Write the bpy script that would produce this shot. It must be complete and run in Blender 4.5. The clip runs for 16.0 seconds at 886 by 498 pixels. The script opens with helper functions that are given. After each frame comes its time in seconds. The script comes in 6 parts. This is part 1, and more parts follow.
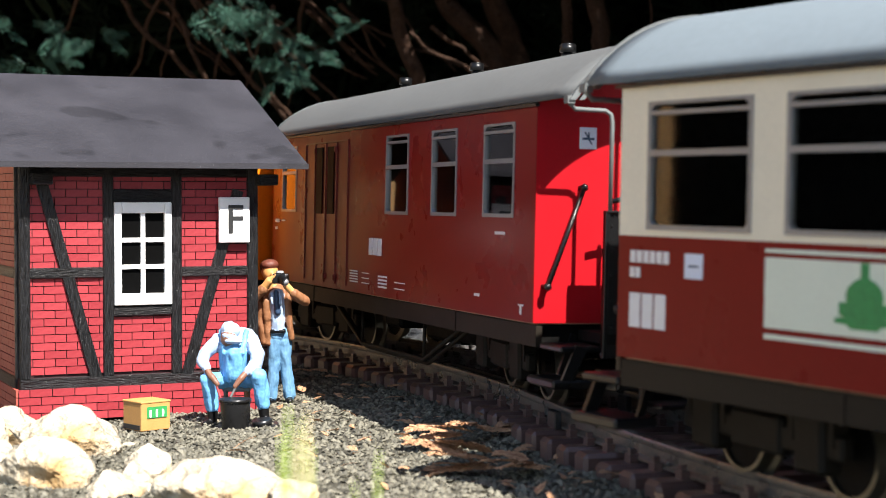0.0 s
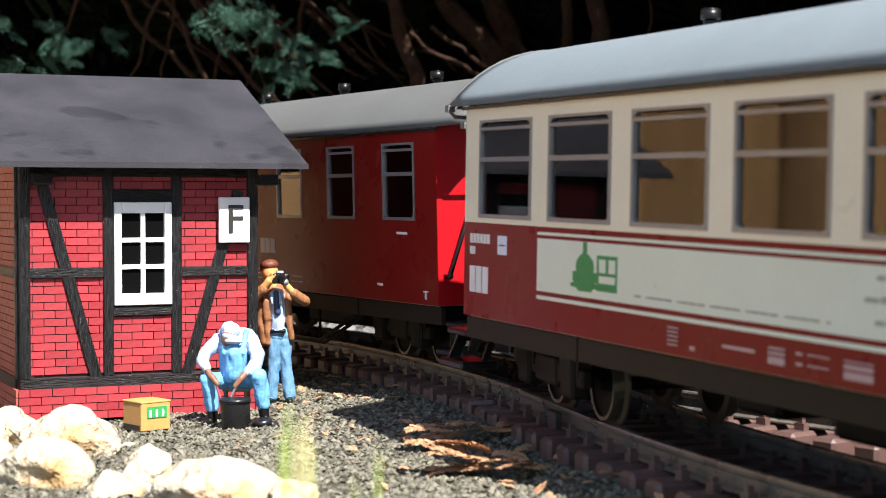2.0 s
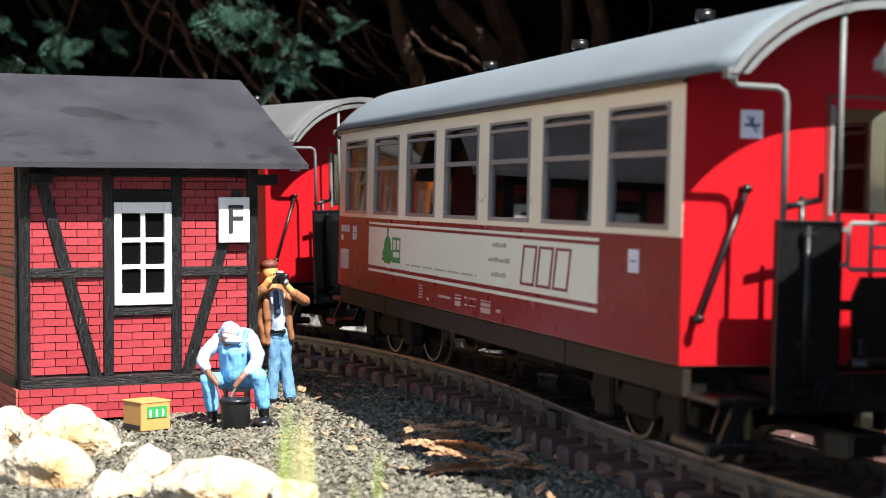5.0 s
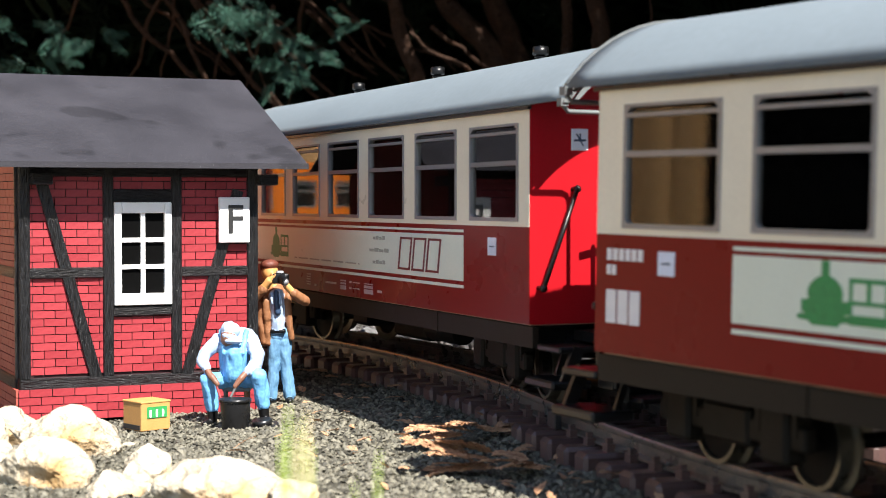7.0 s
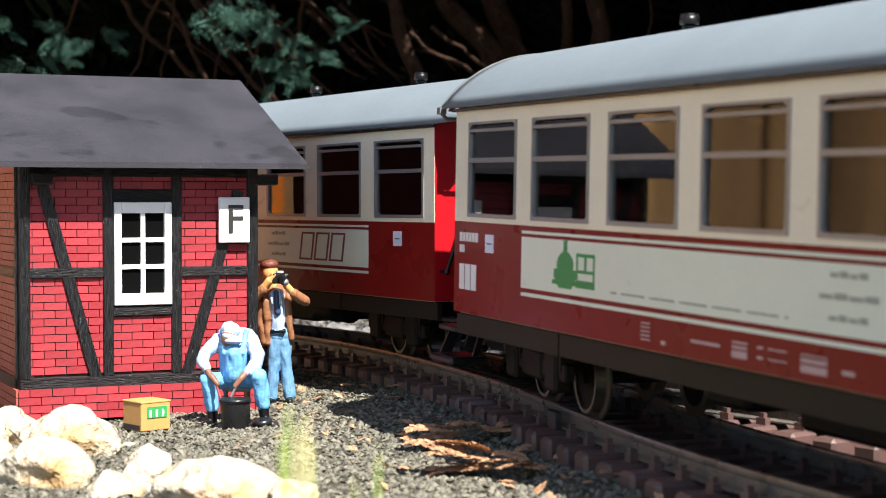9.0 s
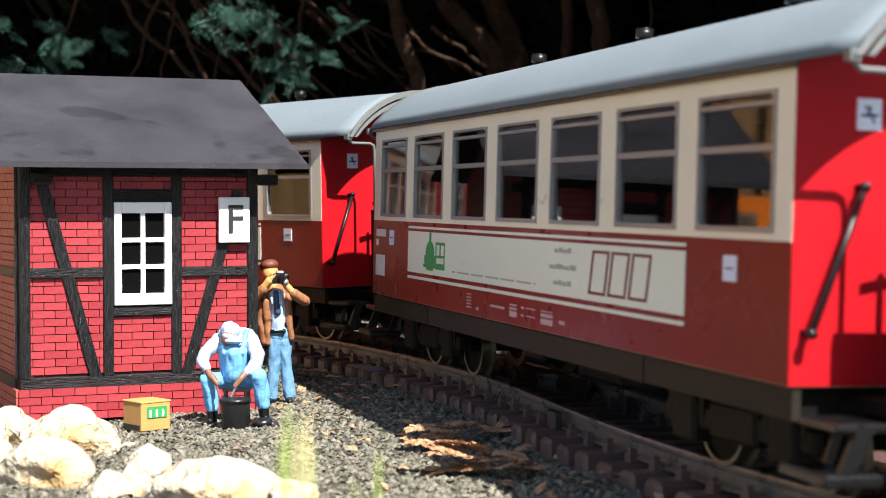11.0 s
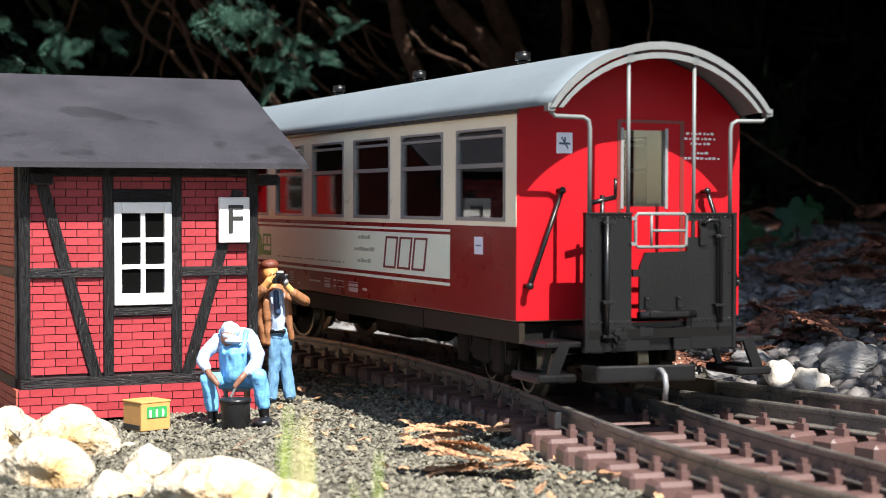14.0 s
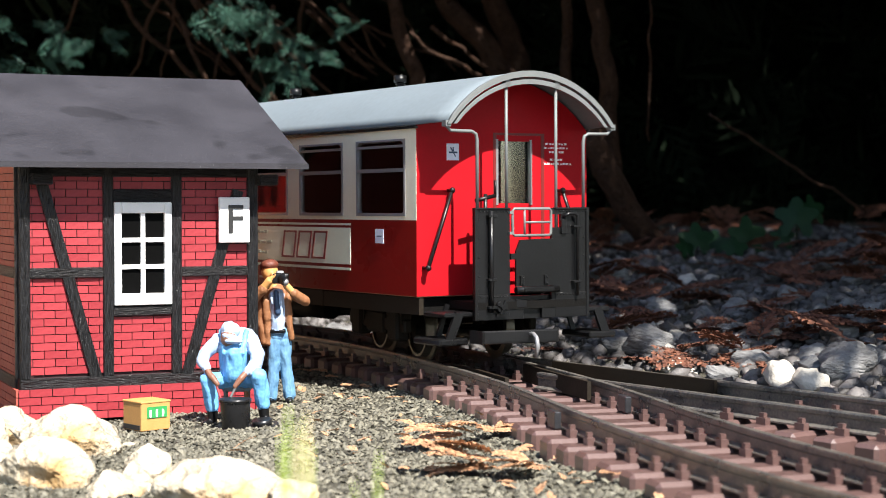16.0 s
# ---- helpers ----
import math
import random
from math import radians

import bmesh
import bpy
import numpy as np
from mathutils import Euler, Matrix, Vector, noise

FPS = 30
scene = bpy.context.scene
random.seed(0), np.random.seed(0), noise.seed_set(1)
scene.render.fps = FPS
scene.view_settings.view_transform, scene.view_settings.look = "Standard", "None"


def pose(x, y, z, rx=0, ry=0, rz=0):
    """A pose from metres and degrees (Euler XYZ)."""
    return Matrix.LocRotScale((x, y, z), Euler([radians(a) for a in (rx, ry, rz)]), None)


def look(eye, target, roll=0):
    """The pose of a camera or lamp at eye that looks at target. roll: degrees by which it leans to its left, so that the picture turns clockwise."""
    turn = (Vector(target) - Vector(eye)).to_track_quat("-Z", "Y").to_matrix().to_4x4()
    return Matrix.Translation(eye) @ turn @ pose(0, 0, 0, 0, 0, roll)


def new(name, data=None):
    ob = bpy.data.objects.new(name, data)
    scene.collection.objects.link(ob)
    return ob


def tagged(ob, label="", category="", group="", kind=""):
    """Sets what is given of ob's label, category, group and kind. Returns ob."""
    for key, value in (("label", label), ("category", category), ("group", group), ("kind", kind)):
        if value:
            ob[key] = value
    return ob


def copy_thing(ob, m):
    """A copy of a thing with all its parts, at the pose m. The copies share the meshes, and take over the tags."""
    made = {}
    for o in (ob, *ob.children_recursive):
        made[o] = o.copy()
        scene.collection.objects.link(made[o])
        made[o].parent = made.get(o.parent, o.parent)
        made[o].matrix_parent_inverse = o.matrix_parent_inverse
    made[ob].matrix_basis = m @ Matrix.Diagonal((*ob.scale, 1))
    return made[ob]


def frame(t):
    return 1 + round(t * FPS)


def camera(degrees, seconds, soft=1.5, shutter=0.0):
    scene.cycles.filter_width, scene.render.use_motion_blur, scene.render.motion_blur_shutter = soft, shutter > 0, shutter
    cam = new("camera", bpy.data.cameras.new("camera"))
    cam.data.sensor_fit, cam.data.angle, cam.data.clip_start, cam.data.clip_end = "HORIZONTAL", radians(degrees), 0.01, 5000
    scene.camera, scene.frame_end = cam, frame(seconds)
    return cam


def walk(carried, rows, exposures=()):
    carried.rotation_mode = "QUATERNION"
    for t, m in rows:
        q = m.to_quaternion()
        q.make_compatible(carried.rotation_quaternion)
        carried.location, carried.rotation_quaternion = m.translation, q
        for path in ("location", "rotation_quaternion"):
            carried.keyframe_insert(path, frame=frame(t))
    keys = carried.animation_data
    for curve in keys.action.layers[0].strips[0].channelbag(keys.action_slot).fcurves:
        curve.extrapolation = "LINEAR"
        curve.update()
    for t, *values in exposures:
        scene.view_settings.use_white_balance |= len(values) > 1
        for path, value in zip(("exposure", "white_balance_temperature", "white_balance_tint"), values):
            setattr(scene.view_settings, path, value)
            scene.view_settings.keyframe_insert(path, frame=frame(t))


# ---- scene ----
from mathutils.bvhtree import BVHTree

cam = camera(29.338, 16.0, soft=0.9, shutter=0.4)
EYE = (0.0, 0.0, 0.087)
walk(cam, [(0.0, pose(*EYE, 88.315, 0, 0)), (16.0, pose(*EYE, 88.315, 0, 0))], exposures=[(0.0, 1.42), (16.0, 1.42)])
cam.data.dof.use_dof = True
cam.data.dof.focus_distance = 0.86
cam.data.dof.aperture_fstop = 22.0

# ---- light: midday sun from behind the right shoulder, clear sky ----
SUN_EL, SUN_AZ = 51.5, 149.5   # azimuth clockwise from +y towards +x
world = bpy.data.worlds.new("sky")
scene.world = world
world.use_nodes = True
wn = world.node_tree.nodes
sky = wn.new("ShaderNodeTexSky")
sky.sky_type, sky.sun_disc = "NISHITA", False
sky.sun_elevation, sky.sun_rotation = radians(SUN_EL), radians(SUN_AZ)
wn["Background"].inputs["Strength"].default_value = 0.073
world.node_tree.links.new(sky.outputs[0], wn["Background"].inputs["Color"])
sun = new("sun", bpy.data.lights.new("sun", "SUN"))
sun.data.energy, sun.data.angle, sun.data.color = 5.0, radians(0.55), (1.0, 0.955, 0.89)
sd = Vector((math.sin(radians(SUN_AZ)) * math.cos(radians(SUN_EL)), math.cos(radians(SUN_AZ)) * math.cos(radians(SUN_EL)), math.sin(radians(SUN_EL))))
sun.matrix_world = look(sd * 5, (0, 0, 0))

# ---- materials ----
def mat(name, col, rough=0.6, metal=0.0, var=0.15, scale=200.0, bump=0.15, col2=None, fine=900.0, coat=0.0, island=0.0, rand=0.0, spec=0.5, dist=0.001, stretch=None):
    m = bpy.data.materials.new(name)
    m.use_nodes = True
    n, l = m.node_tree.nodes, m.node_tree.links
    b = n["Principled BSDF"]
    tc = n.new("ShaderNodeTexCoord")
    n1 = n.new("ShaderNodeTexNoise"); n1.inputs["Scale"].default_value = scale; n1.inputs["Detail"].default_value = 4
    n2 = n.new("ShaderNodeTexNoise"); n2.inputs["Scale"].default_value = fine; n2.inputs["Detail"].default_value = 3
    vec = tc.outputs["Object"]
    if stretch:
        mp = n.new("ShaderNodeMapping"); mp.inputs["Scale"].default_value = stretch
        l.new(vec, mp.inputs["Vector"]); vec = mp.outputs[0]
    l.new(vec, n1.inputs["Vector"]); l.new(vec, n2.inputs["Vector"])
    add = n.new("ShaderNodeMath"); add.operation = "ADD"
    l.new(n1.outputs[0], add.inputs[0]); l.new(n2.outputs[0], add.inputs[1])
    rmp = n.new("ShaderNodeMapRange"); rmp.inputs[1].default_value, rmp.inputs[2].default_value = 0.65, 1.35
    l.new(add.outputs[0], rmp.inputs[0])
    src = rmp.outputs[0]
    if island or rand:
        r = n.new("ShaderNodeNewGeometry") if island else n.new("ShaderNodeObjectInfo")
        out = r.outputs["Random Per Island"] if island else r.outputs["Random"]
        mx = n.new("ShaderNodeMix"); mx.data_type = "FLOAT"; mx.inputs[0].default_value = island or rand
        l.new(src, mx.inputs[2]); l.new(out, mx.inputs[3]); src = mx.outputs[0]
    a = [c * (1 - var) for c in col]
    c2 = col2 or [min(1, c * (1 + var)) for c in col]
    ramp = n.new("ShaderNodeMix"); ramp.data_type = "RGBA"
    ramp.inputs[6].default_value, ramp.inputs[7].default_value = (*a, 1), (*c2, 1)
    l.new(src, ramp.inputs[0]); l.new(ramp.outputs[2], b.inputs["Base Color"])
    rr = n.new("ShaderNodeMapRange"); rr.inputs[3].default_value, rr.inputs[4].default_value = max(0.02, rough - 0.08), min(1, rough + 0.1)
    l.new(n1.outputs[0], rr.inputs[0]); l.new(rr.outputs[0], b.inputs["Roughness"])
    b.inputs["Metallic"].default_value = metal
    b.inputs["Coat Weight"].default_value = coat
    b.inputs["Coat Roughness"].default_value = 0.08
    b.inputs["Specular IOR Level"].default_value = spec
    if bump:
        bp = n.new("ShaderNodeBump"); bp.inputs["Strength"].default_value = bump; bp.inputs["Distance"].default_value = dist
        l.new(add.outputs[0], bp.inputs["Height"]); l.new(bp.outputs[0], b.inputs["Normal"])
    return m

M = {}
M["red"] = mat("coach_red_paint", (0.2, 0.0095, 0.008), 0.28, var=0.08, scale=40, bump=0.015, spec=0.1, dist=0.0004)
# Brighter copy of the coach red, used on the end walls.
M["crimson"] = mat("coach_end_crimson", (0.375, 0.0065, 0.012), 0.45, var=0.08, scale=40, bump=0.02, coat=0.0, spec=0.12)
M["cream"] = mat("coach_cream_paint", (0.82, 0.745, 0.58), 0.3, var=0.05, scale=40, bump=0.015, spec=0.4, dist=0.0004)
M["panel"] = mat("pale_panel_print", (0.72, 0.77, 0.64), 0.3, var=0.04, scale=60, bump=0.01, spec=0.5)
M["stripe"] = mat("dark_red_stripe", (0.15, 0.012, 0.01), 0.4, var=0.05, bump=0)
M["white"] = mat("white_lettering", (0.8, 0.76, 0.74), 0.5, var=0.04, bump=0)
M["faded"] = mat("faded_pink_print", (0.5, 0.33, 0.32), 0.5, var=0.1, bump=0)
M["bluish"] = mat("pale_notice_plate", (0.7, 0.74, 0.85), 0.4, var=0.05, bump=0)
M["green"] = mat("green_print", (0.03, 0.26, 0.07), 0.5, var=0.2, scale=400, bump=0)
M["ink"] = mat("grey_print", (0.36, 0.37, 0.3), 0.6, var=0.1, bump=0)
M["grey"] = mat("coach_roof_grey", (0.155, 0.186, 0.208), 0.6, var=0.07, scale=25, bump=0.03, fine=300, spec=0.15)
M["grey2"] = mat("warm_roof_grey", (0.105, 0.108, 0.108), 0.6, var=0.08, scale=25, bump=0.03, fine=300, spec=0.15)
M["silver"] = mat("silver_metal_trim", (0.27, 0.27, 0.275), 0.35, metal=0.45, var=0.08, bump=0.03)
M["steelgrey"] = mat("light_grey_rail", (0.155, 0.165, 0.165), 0.45, metal=0.1, var=0.08, bump=0.03, spec=0.3)
M["black"] = mat("black_plastic", (0.0055, 0.0055, 0.006), 0.3, var=0.4, scale=35, bump=0.12, spec=0.4, dist=0.0005)
M["frame"] = mat("umber_underframe", (0.017, 0.0125, 0.008), 0.6, var=0.25, scale=120, bump=0.15, spec=0.2)
M["bogie"] = mat("umber_bogie_plastic", (0.010, 0.0078, 0.005), 0.6, var=0.3, scale=120, bump=0.2, spec=0.15)
M["dark"] = mat("dark_underframe", (0.005, 0.0046, 0.0042), 0.6, var=0.3, scale=150, bump=0.2, spec=0.12)
M["wheel"] = mat("dull_tyre_steel", (0.17, 0.15, 0.115), 0.3, metal=0.8, var=0.2, bump=0.05)
M["orange"] = mat("orange_vehicle_paint", (0.8, 0.19, 0.006), 0.35, var=0.08, scale=40, bump=0.02, coat=0.2)
M["seat"] = mat("brown_bench_plastic", (0.26, 0.14, 0.075), 0.6, var=0.2, bump=0.1)
M["inner"] = mat("tan_inner_wall", (0.36, 0.28, 0.18), 0.6, var=0.1, bump=0.05)
M["rail"] = mat("weathered_rail_steel", (0.085, 0.088, 0.095), 0.28, metal=0.4, var=0.3, scale=70, bump=0.1, col2=(0.25, 0.22, 0.185), dist=0.0005)
M["joint"] = mat("grey_joint_clamp", (0.05, 0.05, 0.055), 0.3, metal=0.5, var=0.3, bump=0.1)
M["sleeper"] = mat("brown_plastic_sleeper", (0.105, 0.061, 0.055), 0.3, var=0.2, scale=90, bump=0.12, rand=0.3, dist=0.0005, spec=0.75)
M["brick"] = mat("red_moulded_brick", (0.255, 0.019, 0.027), 0.5, var=0.14, scale=300, bump=0.15, rand=0.55, col2=(0.36, 0.043, 0.052), dist=0.0004, spec=0.35)
M["brickdull"] = mat("dull_moulded_brick", (0.36, 0.07, 0.05), 0.6, var=0.15, scale=300, bump=0.12, island=0.5, dist=0.0004)
M["mortar"] = mat("dark_joint", (0.03, 0.006, 0.008), 0.8, var=0.2, bump=0.1)
# Besides the grain, col2 puts streaky highlights of its relief into the colour.
M["beam"] = mat("black_grained_timber", (0.004, 0.004, 0.0045), 0.3, var=0.4, scale=900, bump=1.0, col2=(0.03, 0.03, 0.032), dist=0.0016, fine=2400, stretch=(0.12, 1, 1), spec=0.4)
M["beamv"] = mat("black_grained_upright", (0.004, 0.004, 0.0045), 0.3, var=0.4, scale=900, bump=1.0, col2=(0.03, 0.03, 0.032), dist=0.0016, fine=2400, stretch=(1, 1, 0.12), spec=0.4)
M["whitep"] = mat("white_window_plastic", (0.82, 0.81, 0.8), 0.4, var=0.02, bump=0.03)
M["pot"] = mat("black_glazed_metal", (0.012, 0.012, 0.013), 0.28, var=0.2, bump=0.05)
M["carton"] = mat("ochre_box_card", (0.5, 0.26, 0.08), 0.6, var=0.1, scale=200, bump=0.1)
M["tan"] = mat("tan_jacket_paint", (0.24, 0.1, 0.04), 0.65, var=0.12, scale=400, bump=0.25, dist=0.0006)
M["skin"] = mat("skin_coloured_paint", (0.6, 0.3, 0.1), 0.5, var=0.08, bump=0.1)
M["brownskin"] = mat("brown_skin_paint", (0.2, 0.09, 0.055), 0.5, var=0.1, bump=0.1)
M["hair"] = mat("auburn_painted_hair", (0.13, 0.035, 0.02), 0.5, var=0.25, scale=900, bump=0.4, dist=0.0005)
M["jeans"] = mat("blue_trouser_paint", (0.09, 0.215, 0.37), 0.6, var=0.12, scale=140, bump=0.15, col2=(0.15, 0.32, 0.5), dist=0.001, stretch=(1, 1, 0.5))
M["overall"] = mat("sky_blue_overall_paint", (0.11, 0.34, 0.64), 0.6, var=0.12, scale=140, bump=0.15, col2=(0.18, 0.45, 0.75), dist=0.001, stretch=(1, 1, 0.6))
M["shirt"] = mat("pale_blue_shirt_paint", (0.34, 0.44, 0.61), 0.55, var=0.12, scale=110, bump=0.15, dist=0.001)
M["navy"] = mat("navy_tie_paint", (0.03, 0.06, 0.12), 0.5, var=0.1, bump=0.05)
M["stone"] = mat("grey_garden_stone", (0.045, 0.045, 0.048), 0.7, var=0.4, scale=45, bump=1.0, col2=(0.27, 0.265, 0.26), fine=260, rand=0.3, dist=0.002, stretch=(0.6, 1.0, 2.2))
M["palestone"] = mat("white_quartz_stone", (0.48, 0.44, 0.38), 0.6, var=0.2, scale=60, bump=0.6, fine=300, dist=0.002)
M["gravel"] = mat("dark_basalt_grit", (0.042, 0.038, 0.027), 0.65, var=0.3, scale=300, bump=0.4, col2=(0.21, 0.195, 0.145), island=0.7, dist=0.0006)
M["pebble"] = mat("mixed_pebbles", (0.022, 0.018, 0.015), 0.6, var=0.3, scale=200, bump=0.4, col2=(0.17, 0.155, 0.15), island=0.8, dist=0.001)
M["soil"] = mat("dark_grit_soil", (0.03, 0.028, 0.02), 0.9, var=0.4, scale=160, bump=1.0, col2=(0.085, 0.077, 0.052), fine=600, dist=0.003)
M["dry"] = mat("dry_conifer_litter", (0.3, 0.13, 0.06), 0.7, var=0.25, scale=200, bump=0.3, col2=(0.6, 0.36, 0.2), island=0.6)
M["drydark"] = mat("rotting_conifer_litter", (0.07, 0.02, 0.011), 0.7, var=0.3, scale=200, bump=0.3, col2=(0.21, 0.08, 0.042), island=0.75)
M["thuja"] = mat("bluegreen_conifer_scales", (0.005, 0.022, 0.015), 0.5, var=0.3, scale=80, bump=0.3, col2=(0.045, 0.125, 0.088), island=0.55, spec=0.3)
# Near-black copy of the conifer green, with the hedge's shade in the colour.
M["thujadark"] = mat("near_black_shade_foliage", (0.003, 0.006, 0.0035), 0.9, var=0.3, scale=60, bump=0.0, col2=(0.008, 0.013, 0.007), island=0.5, spec=0.05)
M["bark"] = mat("brown_conifer_bark", (0.024, 0.011, 0.006), 0.85, var=0.35, scale=60, bump=1.0, col2=(0.06, 0.031, 0.019), fine=250, dist=0.004, spec=0.2)
# Amber chosen for warm reflections on the coaches.
M["fence"] = mat("amber_reflector_boards", (0.12, 0.06, 0.022), 0.7, var=0.35, scale=9, bump=0.4, col2=(0.62, 0.37, 0.16), fine=60, rand=0.6, stretch=(1, 1, 0.2))
M["bounce_clay"] = mat("buff_bounce_paving", (0.27, 0.19, 0.11), 0.7, var=0.2, scale=8, bump=0.4, col2=(0.46, 0.34, 0.22), fine=80, rand=0.5, dist=0.003)
M["ivy"] = mat("dark_ivy_leaf", (0.007, 0.03, 0.009), 0.5, var=0.3, scale=100, bump=0.2, spec=0.2)
M["blade"] = mat("fresh_grass_blade", (0.3, 0.4, 0.07), 0.5, var=0.2, scale=60, bump=0.1)
M["straw"] = mat("pale_dry_straw", (0.62, 0.52, 0.28), 0.6, var=0.2, scale=60, bump=0.1)
# Flat black that stands for the unlit depth of the hedge.
M["hedge_black"] = mat("deep_hedge_shade", (0.002, 0.002, 0.002), 1.0, var=0.3, scale=6, bump=0.0, spec=0.0)
M["duskblack"] = mat("dark_room", (0.01, 0.009, 0.009), 0.9, var=0.2, bump=0, spec=0.1)
M["blond"] = mat("blond_painted_hair", (0.5, 0.34, 0.14), 0.6, var=0.1, bump=0.1)
M["rose"] = mat("dull_red_dress_paint", (0.3, 0.05, 0.06), 0.6, var=0.1, bump=0.1)
M["orangecloth"] = mat("orange_reflection_paint", (0.85, 0.21, 0.012), 0.6, var=0.1, bump=0.1)
M["redcloth"] = mat("red_cloth_paint", (0.45, 0.02, 0.025), 0.6, var=0.1, bump=0.1)
M["greencap"] = mat("grey_cap_paint", (0.5, 0.52, 0.5), 0.6, var=0.1, bump=0.1)

def roof_mat():
    m = mat("dark_felt_roof", (0.0225, 0.0215, 0.0265), 0.6, var=0.2, scale=30, bump=0.3, col2=(0.042, 0.0405, 0.049), fine=1500, dist=0.0006, spec=0.25)
    n, l = m.node_tree.nodes, m.node_tree.links
    b = n["Principled BSDF"]
    tc = n.new("ShaderNodeTexCoord")
    v = n.new("ShaderNodeTexVoronoi"); v.inputs["Scale"].default_value = 900
    l.new(tc.outputs["Object"], v.inputs["Vector"])
    lt = n.new("ShaderNodeMath"); lt.operation = "LESS_THAN"; lt.inputs[1].default_value = 0.2
    l.new(v.outputs["Distance"], lt.inputs[0])
    sel = n.new("ShaderNodeMath"); sel.operation = "GREATER_THAN"; sel.inputs[1].default_value = 0.86
    sp = n.new("ShaderNodeSeparateColor"); l.new(v.outputs["Color"], sp.inputs[0]); l.new(sp.outputs[0], sel.inputs[0])
    mul = n.new("ShaderNodeMath"); mul.operation = "MULTIPLY"; l.new(lt.outputs[0], mul.inputs[0]); l.new(sel.outputs[0], mul.inputs[1])
    # damp blotches
    bl = n.new("ShaderNodeTexNoise"); bl.inputs["Scale"].default_value = 42; bl.inputs["Detail"].default_value = 1.5
    l.new(tc.outputs["Object"], bl.inputs["Vector"])
    br = n.new("ShaderNodeMapRange"); br.inputs[1].default_value, br.inputs[2].default_value, br.inputs[3].default_value, br.inputs[4].default_value = 0.63, 0.70, 1.0, 0.62
    l.new(bl.outputs[0], br.inputs[0])
    old = b.inputs["Base Color"].links[0].from_socket
    dm = n.new("ShaderNodeVectorMath"); dm.operation = "SCALE"; l.new(old, dm.inputs[0]); l.new(br.outputs[0], dm.inputs["Scale"])
    mx = n.new("ShaderNodeMix"); mx.data_type = "RGBA"; mx.inputs[7].default_value = (0.11, 0.11, 0.115, 1)
    l.new(mul.outputs[0], mx.inputs[0]); l.new(dm.outputs[0], mx.inputs[6]); l.new(mx.outputs[2], b.inputs["Base Color"])
    return m
M["felt"] = roof_mat()

def rock_mat():
    """Pale limestone with ochre patches and dark cracks."""
    m = mat("cream_limestone", (0.46, 0.38, 0.26), 0.75, var=0.25, scale=38, bump=1.0, col2=(0.68, 0.62, 0.5), fine=230, dist=0.004)
    n, l = m.node_tree.nodes, m.node_tree.links
    b = n["Principled BSDF"]
    tc = n.new("ShaderNodeTexCoord")
    col = b.inputs["Base Color"].links[0].from_socket
    for kind, scale, lo, hi, tint in (("patch", 22, 0.5, 0.66, (0.42, 0.22, 0.045, 1)), ("crack", 30, 0.035, 0.0, (0.07, 0.045, 0.02, 1))):
        if kind == "patch":
            t = n.new("ShaderNodeTexNoise"); t.inputs["Detail"].default_value = 6
            out = t.outputs[0]
        else:
            wn_ = n.new("ShaderNodeTexNoise"); wn_.inputs["Scale"].default_value = 60
            l.new(tc.outputs["Object"], wn_.inputs["Vector"])
            ad = n.new("ShaderNodeVectorMath"); ad.operation = "MULTIPLY_ADD"; ad.inputs[1].default_value = (0.02, 0.02, 0.02)
            l.new(wn_.outputs["Color"], ad.inputs[0]); l.new(tc.outputs["Object"], ad.inputs[2])
            t = n.new("ShaderNodeTexVoronoi"); t.feature = "DISTANCE_TO_EDGE"
            l.new(ad.outputs[0], t.inputs["Vector"]); out = t.outputs["Distance"]
        t.inputs["Scale"].default_value = scale
        if kind == "patch":
            l.new(tc.outputs["Object"], t.inputs["Vector"])
        r = n.new("ShaderNodeMapRange"); r.inputs[1].default_value, r.inputs[2].default_value, r.inputs[4].default_value = lo, hi, 0.8 if kind == "patch" else 0.45
        l.new(out, r.inputs[0])
        mx = n.new("ShaderNodeMix"); mx.data_type = "RGBA"; mx.inputs[7].default_value = tint
        l.new(r.outputs[0], mx.inputs[0]); l.new(col, mx.inputs[6]); col = mx.outputs[2]
    l.new(col, b.inputs["Base Color"])
    return m
M["rock"] = rock_mat()

def glass(name, tint=(0.95, 0.97, 0.96), dark=False):
    m = bpy.data.materials.new(name)
    m.use_nodes = True
    n, l = m.node_tree.nodes, m.node_tree.links
    out = n["Material Output"]; n.remove(n["Principled BSDF"])
    tr = n.new("ShaderNodeBsdfTransparent"); tr.inputs[0].default_value = (*tint, 1)
    gl = n.new("ShaderNodeBsdfGlossy"); gl.inputs["Roughness"].default_value = 0.03
    fr = n.new("ShaderNodeFresnel"); fr.inputs[0].default_value = 1.75
    mx = n.new("ShaderNodeMixShader")
    l.new(fr.outputs[0], mx.inputs[0]); l.new(tr.outputs[0], mx.inputs[1]); l.new(gl.outputs[0], mx.inputs[2]); l.new(mx.outputs[0], out.inputs[0])
    return m
M["glass"] = glass("coach_window_glazing", (0.86, 0.88, 0.86))
M["darkpane"] = mat("black_window_pane", (0.003, 0.003, 0.003), 0.5, var=0.1, bump=0, spec=0.03)

